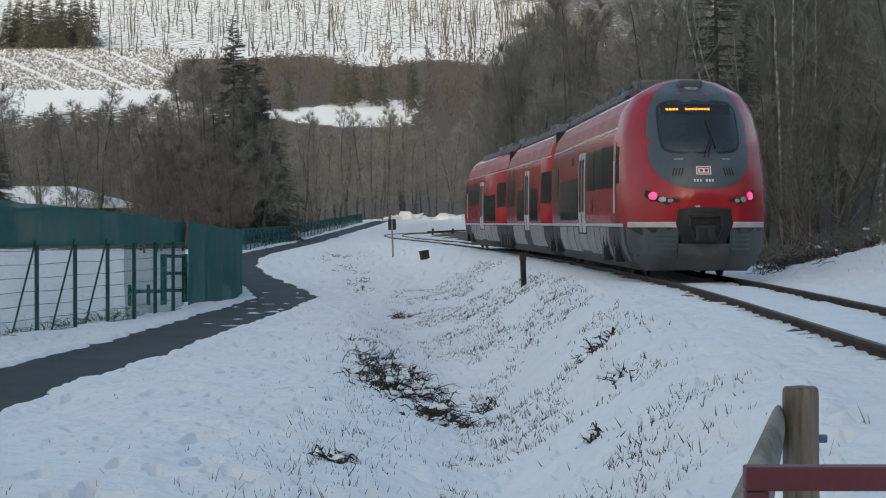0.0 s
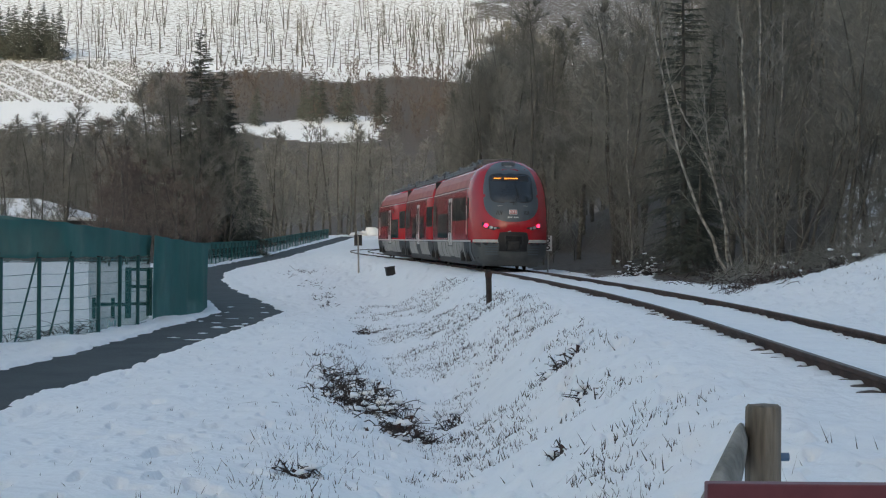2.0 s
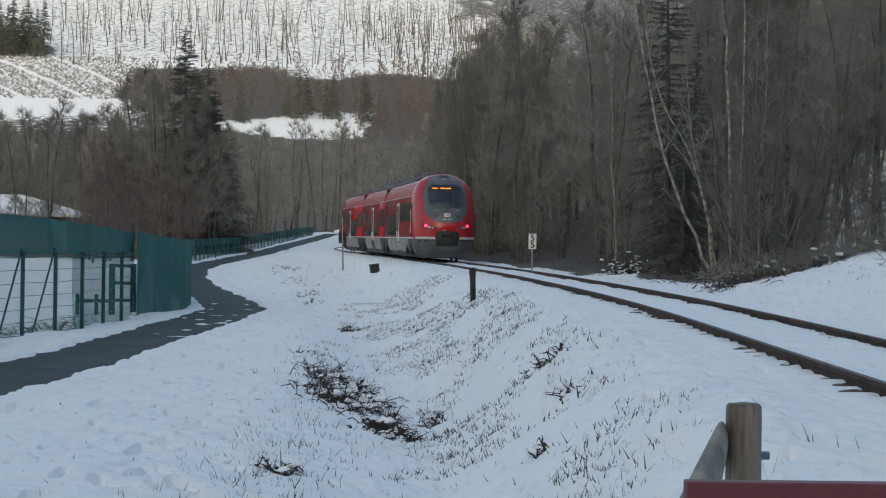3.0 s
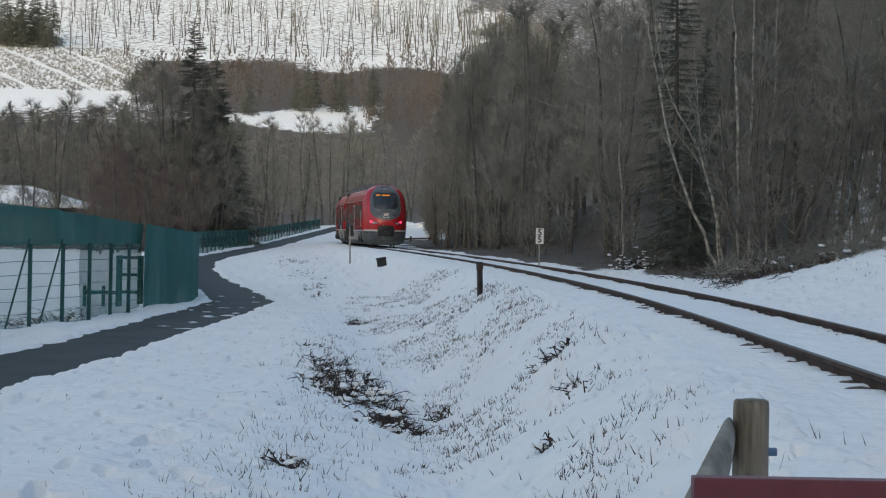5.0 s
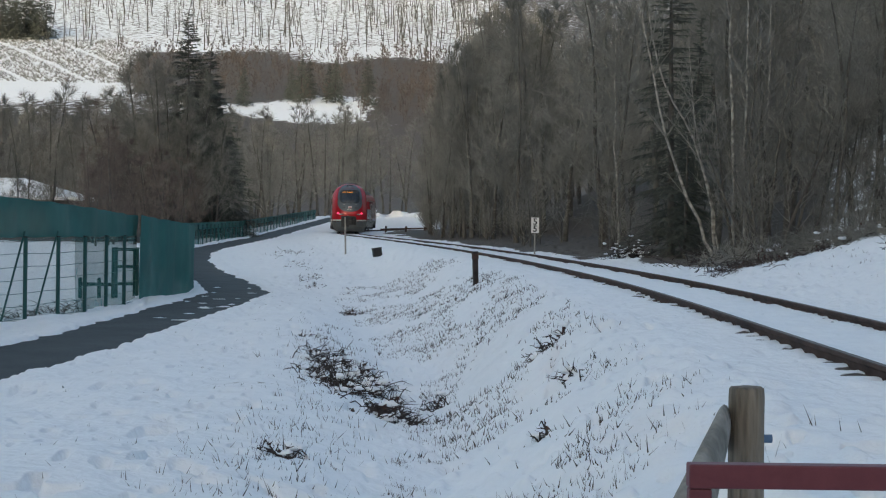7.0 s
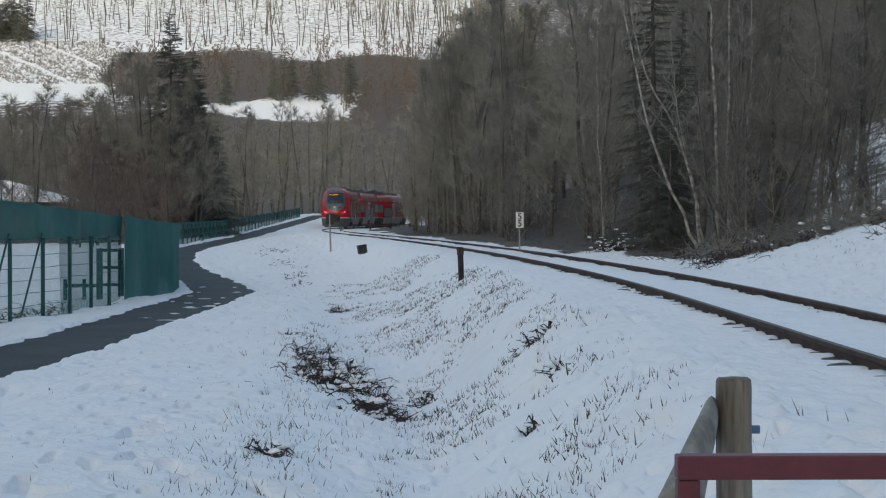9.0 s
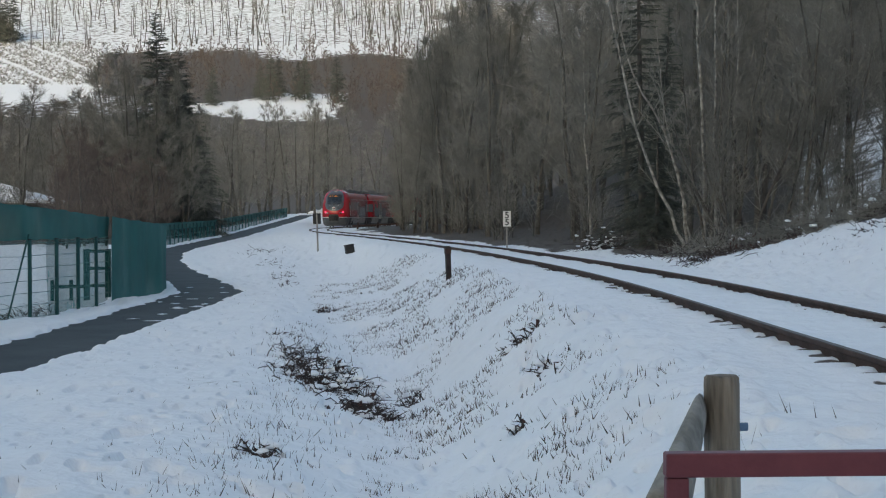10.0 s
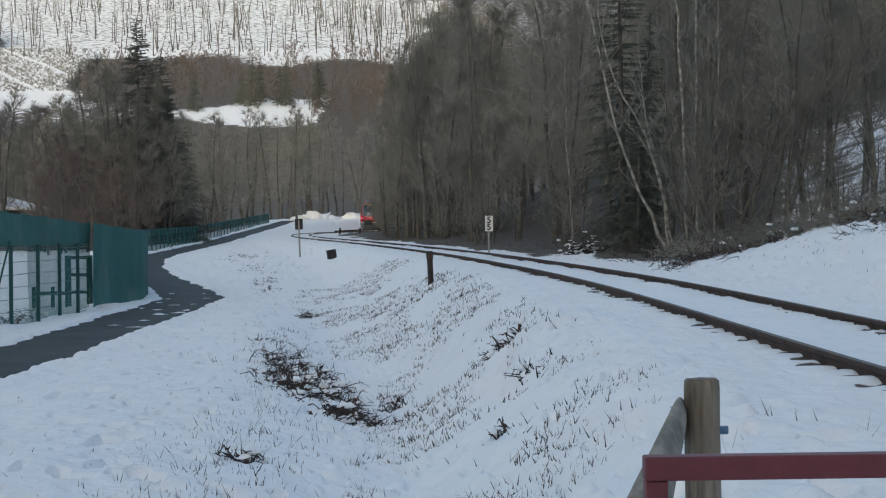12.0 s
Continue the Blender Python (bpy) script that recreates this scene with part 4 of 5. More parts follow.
# rounded near rim of the wood where the track bends away, rising from the rails to the full height
for k in range(54):
    turn = 0.014 + 0.051 * rnd.random() ** 0.8
    y = rnd.uniform(112, 152)
    x = max(turn * y, float(track_x(y)) + 3.6)
    h = float(np.interp(x / y, [0.014, 0.022, 0.034, 0.052, 0.065], [8.5, 12.0, 14.5, 17.0, 18.5])) * y / 150 * rnd.uniform(0.78, 1.0)
    ob = plant(rnd.choice(bare), x, y, h / 13, rnd)
    ob.scale = (ob.scale[0] * 0.8, ob.scale[1] * 0.8, ob.scale[2])


def many(name, sources, spots, bark, twig, label):
    """Trees too far and many to tell apart, joined."""
    vs, fs, ms, base = [], [], [], 0
    for i, (x, y, sc) in enumerate(spots):
        a = rnd.uniform(0, 6.28)
        ca, sa = math.cos(a) * sc, math.sin(a) * sc
        z = float(base_z(x, y)) - 0.2
        for m, g in enumerate(sources[i % len(sources)]):
            v = np.array(g.v)
            vs.append(np.stack([x + v[:, 0] * ca - v[:, 1] * sa, y + v[:, 0] * sa + v[:, 1] * ca, z + v[:, 2] * sc], 1))
            fs += [tuple(q + base for q in f) for f in g.f]
            ms += [m] * len(g.f)
            base += len(v)
    ob = mesh_object(name, np.concatenate(vs), fs, bark)
    ob.data.materials.append(twig)
    ob.data.polygons.foreach_set("material_index", ms)
    return tagged(ob, label, "trees", kind="stuff")


# brown scrub band and thin trees on the hillside
thin = [grow(np.random.RandomState(60 + k), 15, 0.0, r0=0.19, limbs=9, sub=2, twigs=4, low=0.55, spread=0.13, tw=0.045, upright=1.2) for k in range(5)]
scrub = [grow(np.random.RandomState(70 + k), 6, 0.0, r0=0.06, limbs=10, sub=3, twigs=12, low=0.05, spread=0.46, tw=0.07) for k in range(4)]
spots = []
for k in range(260):
    d = rnd.uniform(505, 622)
    spots.append((rnd.uniform(-0.145, 0.03) * d, d, rnd.uniform(0.6, 1.15)))
for k in range(40):
    d = rnd.uniform(470, 520)
    spots.append((rnd.uniform(-0.022, 0.03) * d, d, rnd.uniform(0.6, 1.1)))
for k in range(50):
    d = rnd.uniform(425, 520)
    spots.append((rnd.uniform(-0.24, -0.12) * d, d, rnd.uniform(0.5, 0.9)))
many("hillside_scrub", scrub, spots, BARK, REDTWIG, "brown leafless scrub along the hillside")
spots = []
for k in range(250):
    d = rnd.uniform(628, 820)
    spots.append((rnd.uniform(-0.185, 0.05) * d, d, rnd.uniform(0.6, 1.15)))
for k in range(60):
    d = rnd.uniform(600, 780)
    spots.append((rnd.uniform(0.0, 0.07) * d, d, rnd.uniform(0.8, 1.2)))
slope = [grow(np.random.RandomState(170 + k), 13, 0.0, limbs=20, sub=5, twigs=11, low=0.12, spread=0.34, tw=0.020) for k in range(3)]
uphill = []
for k in range(95):
    y = rnd.uniform(110, 250)
    x = max(float(track_x(y)) + rnd.uniform(26, 62), 0.03 * y + 4)
    if x / y < 0.33:
        uphill.append((x, y, rnd.uniform(0.9, 1.3)))
for k in range(26):
    y = rnd.uniform(100, 135)
    uphill.append((rnd.uniform(0.20, 0.33) * y, y, rnd.uniform(0.9, 1.2)))
for k in range(46):
    y = rnd.uniform(420, 700)
    uphill.append((rnd.uniform(0.028, 0.085) * y, y, rnd.uniform(0.8, 1.1)))
valley = []
for k in range(75):
    y = rnd.uniform(240, 340)
    valley.append((rnd.uniform(-0.27, 0.02) * y, y, rnd.uniform(0.95, 1.3)))
for k in range(50):
    y = rnd.uniform(225, 300)
    valley.append((min(rnd.uniform(-0.27, 0.015) * y, -14 - rnd.uniform(0, 8)) if y < 246 else rnd.uniform(-0.2, 0.015) * y, y, rnd.uniform(0.85, 1.2)))
many("valley_wood", slope, valley, BARK, TWIG, "dense grey-brown leafless wood along the valley floor")
many("slope_wood", slope, uphill, BARK, TWIG, "dense bare wood climbing the slope above the track")
many("hillside_trees", thin, spots, BARK, TWIG, "thin bare trees standing apart on the snowy hillside")

# ---------------------------------------------------------------- birches and spruce beside the track


def birch(points, r, seed, label, branches=9):
    """Slender birch: a bent pale trunk, thin dark branches."""
    rng = np.random.RandomState(seed)
    q = np.array(points, float)
    t = np.linspace(0, 1, len(q))
    f = np.linspace(0, 1, 14)
    line = np.stack([np.interp(f, t, q[:, k]) for k in range(3)], 1)
    line[1:-1] = (line[:-2] + 2 * line[1:-1] + line[2:]) / 4 + rng.randn(12, 3) * 0.025
    trunk, crown = Mesher(), Mesher()
    trunk.limb(line - line[0], r * (1 - 0.75 * f), 8)
    for k in range(branches):
        i = 4 + int(rng.rand() * 9)
        p = line[i] - line[0]
        a, ln = rng.rand() * 6.28, 0.8 + 1.2 * rng.rand()
        d = np.array([math.cos(a) * 0.6, math.sin(a) * 0.6, 0.75])
        e = p + d * ln
        crown.limb(np.array([p, p + d * ln * 0.5 + rng.randn(3) * 0.06, e]), [r * 0.32, r * 0.2, 0.006], 4)
        for g in range(16):
            b = p + (e - p) * (0.2 + 0.8 * rng.rand())
            w = d * 0.6 + rng.randn(3) * 0.5
            crown.twig(b, b + w * 0.6, 0.008, rng)
    ob = tree_thing("birch", trunk, crown, BIRCH, TWIG, label, "tree", "birches by the track")
    ob.matrix_basis = pose(*line[0])
    return ob


birch([(9.05, 54.3, 0.0), (8.75, 54.3, 0.75), (7.83, 54.3, 2.8), (7.2, 54.3, 5.2), (6.88, 54.3, 7.0), (6.6, 54.3, 9.0)], 0.055, 1, "leaning white birch with a bent slender trunk")
birch([(9.2, 54.8, 0.0), (8.95, 54.8, 2.0), (8.5, 54.8, 3.6), (7.6, 54.8, 5.0), (7.2, 54.8, 6.6), (7.0, 54.8, 8.5)], 0.045, 2, "leaning grey birch with a forked slender trunk")
birch([(9.35, 55.5, 0.0), (9.25, 55.5, 1.4), (8.8, 55.5, 3.0), (8.55, 55.5, 4.6), (8.4, 55.5, 6.5)], 0.035, 3, "thin young birch leaning out of the brush")
birch([(9.75, 55.4, 0.2), (9.78, 55.4, 3.0), (9.62, 55.4, 5.2), (9.5, 55.4, 7.4), (9.4, 55.4, 10.0)], 0.062, 4, "tall upright white birch with black-flecked bark")
birch([(10.25, 56.2, 0.3), (10.2, 56.2, 3.4), (10.3, 56.2, 5.6), (10.2, 56.2, 8.0), (10.3, 56.2, 10.0)], 0.05, 5, "tall pale birch with mossy lower trunk")
birch([(11.1, 58.0, 0.3), (11.1, 58.0, 3.4), (11.25, 58.0, 5.2), (11.2, 58.0, 7.0), (11.4, 58.0, 10.0)], 0.036, 6, "slim pale birch behind the larger ones")
birch([(8.35, 72.0, 0.0), (8.3, 72.0, 2.2), (8.15, 72.0, 4.2), (8.2, 72.0, 6.0), (8.1, 72.0, 9.0)], 0.045, 7, "pale birch standing within the dark wood")
for x, y, h in [(8.7, 60.5, 11.5), (9.5, 62.5, 8.0), (8.9, 59.0, 5.0)]:
    plant(fine_spruce, x, y, h / 15, rnd)
for seed, (x, y, lx, h) in enumerate([(10.6, 55.0, 0.10, 6.0), (11.3, 54.5, 0.25, 5.0), (12.0, 55.5, 0.35, 5.5), (10.0, 54.0, -0.30, 4.0), (12.8, 56.5, 0.2, 5.5), (9.6, 54.2, -0.15, 4.6), (10.2, 54.6, 0.05, 5.2), (10.8, 54.0, 0.45, 4.6), (11.6, 54.2, 0.5, 4.4), (12.3, 54.8, 0.55, 5.0), (13.3, 55.6, 0.4, 5.6), (10.4, 53.6, -0.45, 3.2), (9.9, 55.4, 0.12, 6.4), (13.9, 56.8, 0.3, 5.8), (11.0, 55.8, -0.1, 6.2)]):
    tr, cr = grow(np.random.RandomState(120 + seed), h, lx, r0=0.045, limbs=12, sub=5, twigs=9, low=0.15, spread=0.30, tw=0.008, upright=0.8)
    ob = tree_thing("sapling", tr, cr, BARK, TWIG, "slender bare sapling leaning over the bank", "tree", "saplings on the bank")
    ob.matrix_basis = pose(x, y, float(base_z(x, y)) - 0.1)


def snow_lumps(name, spots, parent=None, label=""):
    """Soft caps of snow, each a flattened uneven dome; joined."""
    bm = bmesh.new()
    rng = np.random.RandomState(len(spots))
    for x, y, z, rx, ry, rz in spots:
        r = bmesh.ops.create_icosphere(bm, subdivisions=2, radius=1.0)
        for v in r["verts"]:
            k = 1 + 0.30 * rng.randn()
            v.co = Vector((x + v.co.x * rx * k, y + v.co.y * ry * k, z + v.co.z * rz * (k if v.co.z > 0 else 0.5)))
    return part(name, bm, SNOW, parent, label, True)


def brush(x, y, wx, wy, h, stems, seed, label, snow=10, leaves=30, category="bush", mat=None, cap=1.0):
    """Dead bramble: bent dark stems, withered leaves, caps of snow."""
    rng = np.random.RandomState(seed)
    ob = new("dead_bush")
    tagged(ob, label, category, "dead bushes in the snow")
    z0 = lambda a, b: float(ground_z(a, b))
    ob.matrix_basis = pose(x, y, z0(x, y))
    st, lf, spots = Mesher(), Mesher(), []
    for k in range(stems):
        a, b = rng.randn() * wx * 0.45, rng.randn() * wy * 0.45
        p = np.array([a, b, z0(x + a, y + b) - z0(x, y) - 0.03])
        d = np.array([rng.randn() * 0.8, rng.randn() * 0.8, 0.9])
        ln = h * (0.5 + 0.9 * rng.rand())
        q = [p]
        for j in range(3):
            d = d + rng.randn(3) * 0.25 - np.array([0, 0, 0.35])
            q.append(q[-1] + d / np.linalg.norm(d) * ln / 3)
        st.limb(np.array(q), [0.010, 0.009, 0.007, 0.003], 3)
        for j in range(3):
            b2 = q[1] + (q[3] - q[1]) * rng.rand()
            st.twig(b2, b2 + rng.randn(3) * 0.10 * h / 0.35, 0.007, rng)
        if k < leaves:
            b2 = q[1] + (q[2] - q[1]) * rng.rand()
            w = rng.randn(3) * 0.05
            lf.twig(b2, b2 + w, 0.028, rng)
        if k < snow:
            spots.append((*q[2], cap * rng.uniform(0.02, 0.10), cap * rng.uniform(0.04, 0.18), cap * rng.uniform(0.02, 0.06)))
    tagged(mesh_object("stem", st.v, st.f, mat or DEADBRUSH, ob, "dark bent stems"), kind="stuff")
    if lf.f:
        tagged(mesh_object("withered_leaf", lf.v, lf.f, LEAF, ob, "withered reddish leaves"), kind="stuff")
    if spots:
        tagged(snow_lumps("snow_cap", spots, ob, "caps of fresh snow"), kind="stuff")
    return ob


brush(-0.62, 28.0, 0.58, 2.6, 0.30, 640, 1, "dark dead bramble heap half buried in snow", 130, 150)
brush(-0.02, 24.3, 0.36, 1.3, 0.30, 230, 2, "dark dead bramble at the foot of the ditch", 22, 40)
brush(-1.15, 31.0, 0.45, 1.6, 0.30, 80, 3, "sparse dry stalks above the bramble", 6, 20)
brush(0.70, 26.2, 0.22, 0.4, 0.34, 34, 4, "small brown tussock in the ditch", 4, 12)
brush(-0.88, 15.8, 0.12, 0.25, 0.22, 22, 5, "small dark weed clump poking through snow", 4, 8)
brush(-1.13, 50.5, 0.14, 0.4, 0.42, 24, 6, "small reddish bush on the ditch edge", 1, 24)
brush(1.75, 22.3, 0.30, 0.6, 0.22, 40, 7, "flattened brown grass clump on the embankment", 6, 16)
brush(1.25, 15.6, 0.10, 0.35, 0.18, 22, 8, "small brown grass clump on the embankment", 3, 8)
brush(1.75, 18.7, 0.16, 0.4, 0.18, 20, 9, "small brown grass clump on the embankment", 3, 8)
brush(-1.73, 36.9, 0.25, 0.7, 0.20, 18, 10, "sparse dry stalks above the bramble", 1, 6)
brush(-3.24, 24.2, 0.05, 0.06, 0.08, 8, 11, "tiny dark tuft in smooth snow", 0, 4)
for k, (x, y, wx, wy, h, n) in enumerate([(-5.6, 100, 1.2, 9, 0.3, 60), (-3.2, 74, 0.7, 5, 0.25, 44), (-2.9, 66, 0.4, 4, 0.22, 26), (-4.4, 85, 0.6, 5, 0.25, 24)]):
    brush(x, y, wx, wy, h, n, 30 + k, "scattered dry weeds on the snowy verge", 0, 10)
for k, (x, y, wx, wy, h, n, sn) in enumerate([(7.6, 43.2, 0.8, 2.0, 0.5, 90, 16), (8.6, 45.0, 0.8, 1.6, 0.6, 90, 14), (9.6, 43.0, 0.9, 1.4, 0.45, 80, 12), (10.9, 43.5, 0.8, 1.2, 0.5, 70, 8), (12.0, 44.5, 0.7, 1.5, 0.55, 70, 6), (7.9, 49.0, 0.8, 2.4, 0.7, 90, 10)]):
    brush(x, y, wx, wy, h, n, 50 + k, "tangled brown brushwood along the bank top", 0, 40)
for k in range(9):
    y = 34.5 + 2.6 * k
    brush(float(track_x(y)) + 6.6 + 0.5 * (k % 3), y, 0.8, 1.6, 0.42, 60, 90 + k, "low brown brushwood on the snowy bank", 0, 30)
for k in range(7):
    y = 38.5 + 1.7 * k
    x = float(np.interp(y, [40, 47, 54], [-9.6, -8.3, -7.7]))
    brush(x, y, 0.35, 1.0, 0.42, 22, 110 + k, "dry weeds along the foot of the fence", 0, 0, mat=GRASS)
for k, (x, y) in enumerate([(12.6, 42.0), (13.4, 44.5), (11.8, 40.5), (12.9, 47.5), (10.6, 38.5), (14.2, 49.0), (11.0, 46.5)]):
    brush(x, y, 0.9, 1.5, 0.34, 46, 130 + k, "dark dead weeds on the snowy bank", 4, 16)
for k, (x, y) in enumerate([(8.3, 48.2), (8.8, 46.4), (9.3, 45.0), (9.8, 43.8), (10.4, 43.0), (11.0, 42.4), (11.7, 41.8), (12.4, 41.4), (9.2, 48.0), (10.2, 46.5), (11.4, 45.0)]):
    brush(x, y, 0.75, 1.3, 0.85, 130, 150 + k, "tangled grey-brown brushwood over the bank's crest", 6, 24, mat=TWIG)
# snow-laden young shrub at the wood's edge
brush(7.3, 60.0, 0.22, 0.2, 0.95, 90, 70, "young shrub laden with snow at the wood's edge", 70, 10, cap=0.75)


def blades(spots, name, label, seed):
    """Dry grass blades that poke through the snow, joined."""
    rng = np.random.RandomState(seed)
    g = Mesher()
    for x, y, n, h in spots:
        z = float(ground_z(x, y))
        for k in range(n):
            p = np.array([x + rng.randn() * 0.05, y + rng.randn() * 0.06, z - 0.03])
            q = p + np.array([rng.randn() * 0.42, rng.randn() * 0.4, 1.0]) * h * (0.5 + 0.8 * rng.rand())
            g.twig(p, q, 0.0036 * (1 + y / 32), rng)
    return tagged(mesh_object(name, g.v, g.f, GRASS), label, "grass", kind="stuff")


rg = np.random.RandomState(7)
spots = []
while len(spots) < 5600:
    y = 11 + 54 * rg.rand() ** 1.15
    lo = np.interp(y, [0, 13, 24, 34, 48, 65], [-0.1, -0.1, 0.15, -0.1, -1.1, -2.4])
    hi = float(track_x(y)) - 2.2
    f = rg.rand()
    x = lo + (hi - lo) * f
    thin_out = 0.35 * max(0.0, f - 0.45) * float(smoothstep(30, 16, y)) + 0.12 * float(smoothstep(22, 13, y))
    if vnoise(x * 1.3 + 50, y * 0.5) * (1.15 - 0.5 * abs(f - 0.4)) > 0.42 + thin_out:
        spots.append((x, y, rg.randint(1, 5), 0.03 + 0.065 * rg.rand() ** 1.5))
for k in range(330):
    y = 12 + 40 * rg.rand() ** 1.3
    lo = np.interp(y, [0, 13, 24, 34, 48, 65], [0.3, 0.35, 0.55, 0.3, -0.7, -2.0])
    x = lo + (float(track_x(y)) - 2.4 - lo) * rg.rand() ** 1.3
    if vnoise(x * 1.3 + 50, y * 0.5) > 0.40:
        for j in range(rg.randint(3, 9)):
            spots.append((x + 0.07 * rg.randn(), y + 0.16 * rg.randn(), rg.randint(2, 5), 0.04 + 0.05 * rg.rand()))
blades(spots, "embankment_grass", "dry brown grass blades poking through snow on the embankment", 1)
spots = []
while len(spots) < 800:
    y = 12.5 + 30 * rg.rand() ** 1.5
    x = np.interp(y, [12, 24, 34, 48], [-0.9, -0.9, -1.1, -1.8]) + rg.randn() * 0.40
    spots.append((x, y, rg.randint(1, 4), 0.05 + 0.07 * rg.rand()))
blades(spots, "ditch_grass", "dry weeds along the ditch edge poking through snow", 2)
spots = []
for k in range(620):
    y = 11 + 50 * rg.rand() ** 1.3
    spots.append((-4.0 + 6.8 * rg.rand() - 0.01 * y, y, rg.randint(1, 4), 0.03 + 0.04 * rg.rand()))
for k in range(800):
    y = 16 + 32 * rg.rand()
    spots.append((float(track_x(y)) + 3.0 + 5.5 * rg.rand() ** 0.6, y, rg.randint(1, 3), 0.05 + 0.06 * rg.rand()))
for x, y in [(2.63, 9.9), (2.7, 10.0), (2.28, 10.9), (2.36, 10.8), (1.95, 9.5), (2.5, 10.6), (2.05, 10.2)]:
    spots.append((x, y, 2, 0.12))
blades(spots, "scattered_grass", "scattered dry stalks poking through the snow", 3)

# young plantation on the far hillside, bare strips between the blocks
rg = np.random.RandomState(31)
g = Mesher()
while len(g.f) < 17000:
    y, turn = rg.uniform(543, 656), rg.uniform(-0.245, -0.128)
    k = (turn + 0.2095 + (650 - y) * -0.00046) / 0.0325
    if abs(k - round(k)) < 0.06 or turn > -0.142 + 0.012 * rg.rand():
        continue
    p = np.array([turn * y, y, float(base_z(turn * y, y)) - 0.05])
    for j in range(4):
        g.twig(p, p + np.array([rg.randn() * 0.45, rg.randn() * 0.45, 0.35 + 0.6 * rg.rand()]), 0.09, rg)
tagged(mesh_object("young_plantation", g.v, g.f, TWIG), "rows of small brown plants on the snowy hillside field", "plants", kind="stuff")

# ---------------------------------------------------------------- things beside the track


def stake_post():
    ob = new("marker_post")
    bm = box(bmesh.new(), -0.055, 0.055, -0.05, 0.05, -0.3, 0.78, 0.008)
    part("post", bm, SLEEPER, ob, "dark weathered timber post")
    part("cap", box(bmesh.new(), -0.065, 0.065, -0.06, 0.06, 0.60, 0.72, 0.01), RAIL, ob, "rusty collar")
    ob.matrix_basis = pose(1.85, 43.9, -0.42, 0, -2.2, 20)
    tagged(ob, "dark weathered marker post standing in the snow", "post")


def box_marker():
    ob = new("track_marker")
    part("block", box(bmesh.new(), -0.19, 0.19, -0.14, 0.14, -0.05, 0.34, 0.02), BLACK, ob, "black marker block")
    part("rim", box(bmesh.new(), -0.21, 0.21, -0.15, 0.15, 0.30, 0.34, 0.01), BLACK, ob)
    ob.matrix_basis = pose(-0.79, 84, -0.50, 0, -9, 15)
    tagged(ob, "small black tilted marker block beside the track", "marker")


def signal_post():
    ob = new("signal_board")
    part("pole", tube(bmesh.new(), [(0, 0, -0.3), (0, 0, 1.75)], 0.045, 10), PALE, ob, "pale grey steel pole")
    bd = part("board", box(bmesh.new(), -0.20, 0.20, -0.03, 0.03, 1.38, 1.92, 0.01), BLACK, ob, "black signal board")
    part("edge_strip", box(bmesh.new(), -0.03, 0.03, -0.036, -0.028, 1.40, 1.88), PALE, bd)
    ob.matrix_basis = pose(-2.53, 97, -0.69, 0, -1.6, 0)
    tagged(ob, "black track signal board on a thin pale pole", "signal")


def number_sign():
    ob = new("kilometre_sign")
    part("pole", tube(bmesh.new(), [(0, 0.03, -0.3), (0, 0.03, 1.0)], 0.03, 10), PALE, ob, "thin grey pole")
    pl = part("plate", box(bmesh.new(), -0.145, 0.145, -0.012, 0.012, 0.80, 1.37, 0.006), SIGNWHITE, ob, "white plate with black digits")
    for k in range(2):
        cu = bpy.data.curves.new("digit", "FONT")
        cu.body, cu.size, cu.extrude, cu.align_x = "5", 0.33, 0.002, "CENTER"
        cu.offset = 0.006
        tmp = bpy.data.objects.new("digit", cu)
        scene.collection.objects.link(tmp)
        me = bpy.data.meshes.new_from_object(tmp.evaluated_get(bpy.context.evaluated_depsgraph_get()))
        bpy.data.objects.remove(tmp)
        me.materials.clear()
        me.materials.append(BLACK)
        d = new("digit", me)
        d.parent = pl
        d.matrix_basis = pose(0, -0.016, 1.11 - 0.26 * k, 90, 0, 0)
    ob.matrix_basis = pose(5.15, 71, -0.14)
    tagged(ob, "white rectangular sign with two black fives", "sign")


stake_post()
box_marker()
signal_post()
number_sign()


def small_railing():
    """Dark low railing inside the far curve."""
    ob = new("low_railing")
    part("bar", tube(bmesh.new(), [(-1.4, 172, 0.24), (3.2, 173, 0.42)], 0.07, 8), RAIL, ob, "dark horizontal bar")
    for x, y in ((-0.9, 172.0), (0.9, 172.5), (2.6, 172.8)):
        part("post", tube(bmesh.new(), [(x - 0.1, y, -0.8), (x, y, 0.55)], 0.09, 8), RAIL, ob, "dark post")
    tagged(ob, "low dark railing beside the far curve", "railing")


small_railing()


def mound(x, y, spots, label):
    ob = snow_lumps("snow_mound", [(a, b, 0, rx, ry, rz) for a, b, rx, ry, rz in spots])
    ob.matrix_basis = pose(x, y, float(base_z(x, y)))
    tagged(ob, label, "snow mound", "snow mounds by the curve")


mound(-4.6, 247, [(0, 0, 1.4, 2.0, 0.9), (1.2, 0, 1.1, 1.6, 0.7), (-1.4, 0.4, 1.1, 1.5, 0.6), (2.3, 0.5, 0.9, 1.2, 0.5), (-2.4, 0.5, 0.9, 1.2, 0.45)], "lumpy snow mound with dry weeds")
mound(0.2, 250, [(0, 0, 1.2, 1.6, 0.8), (1.3, 0.2, 1.2, 1.2, 0.65), (2.6, 0.6, 1.4, 1.4, 0.6), (-0.9, 0.3, 0.7, 1.0, 0.4)], "lumpy snow mound beside the curve")

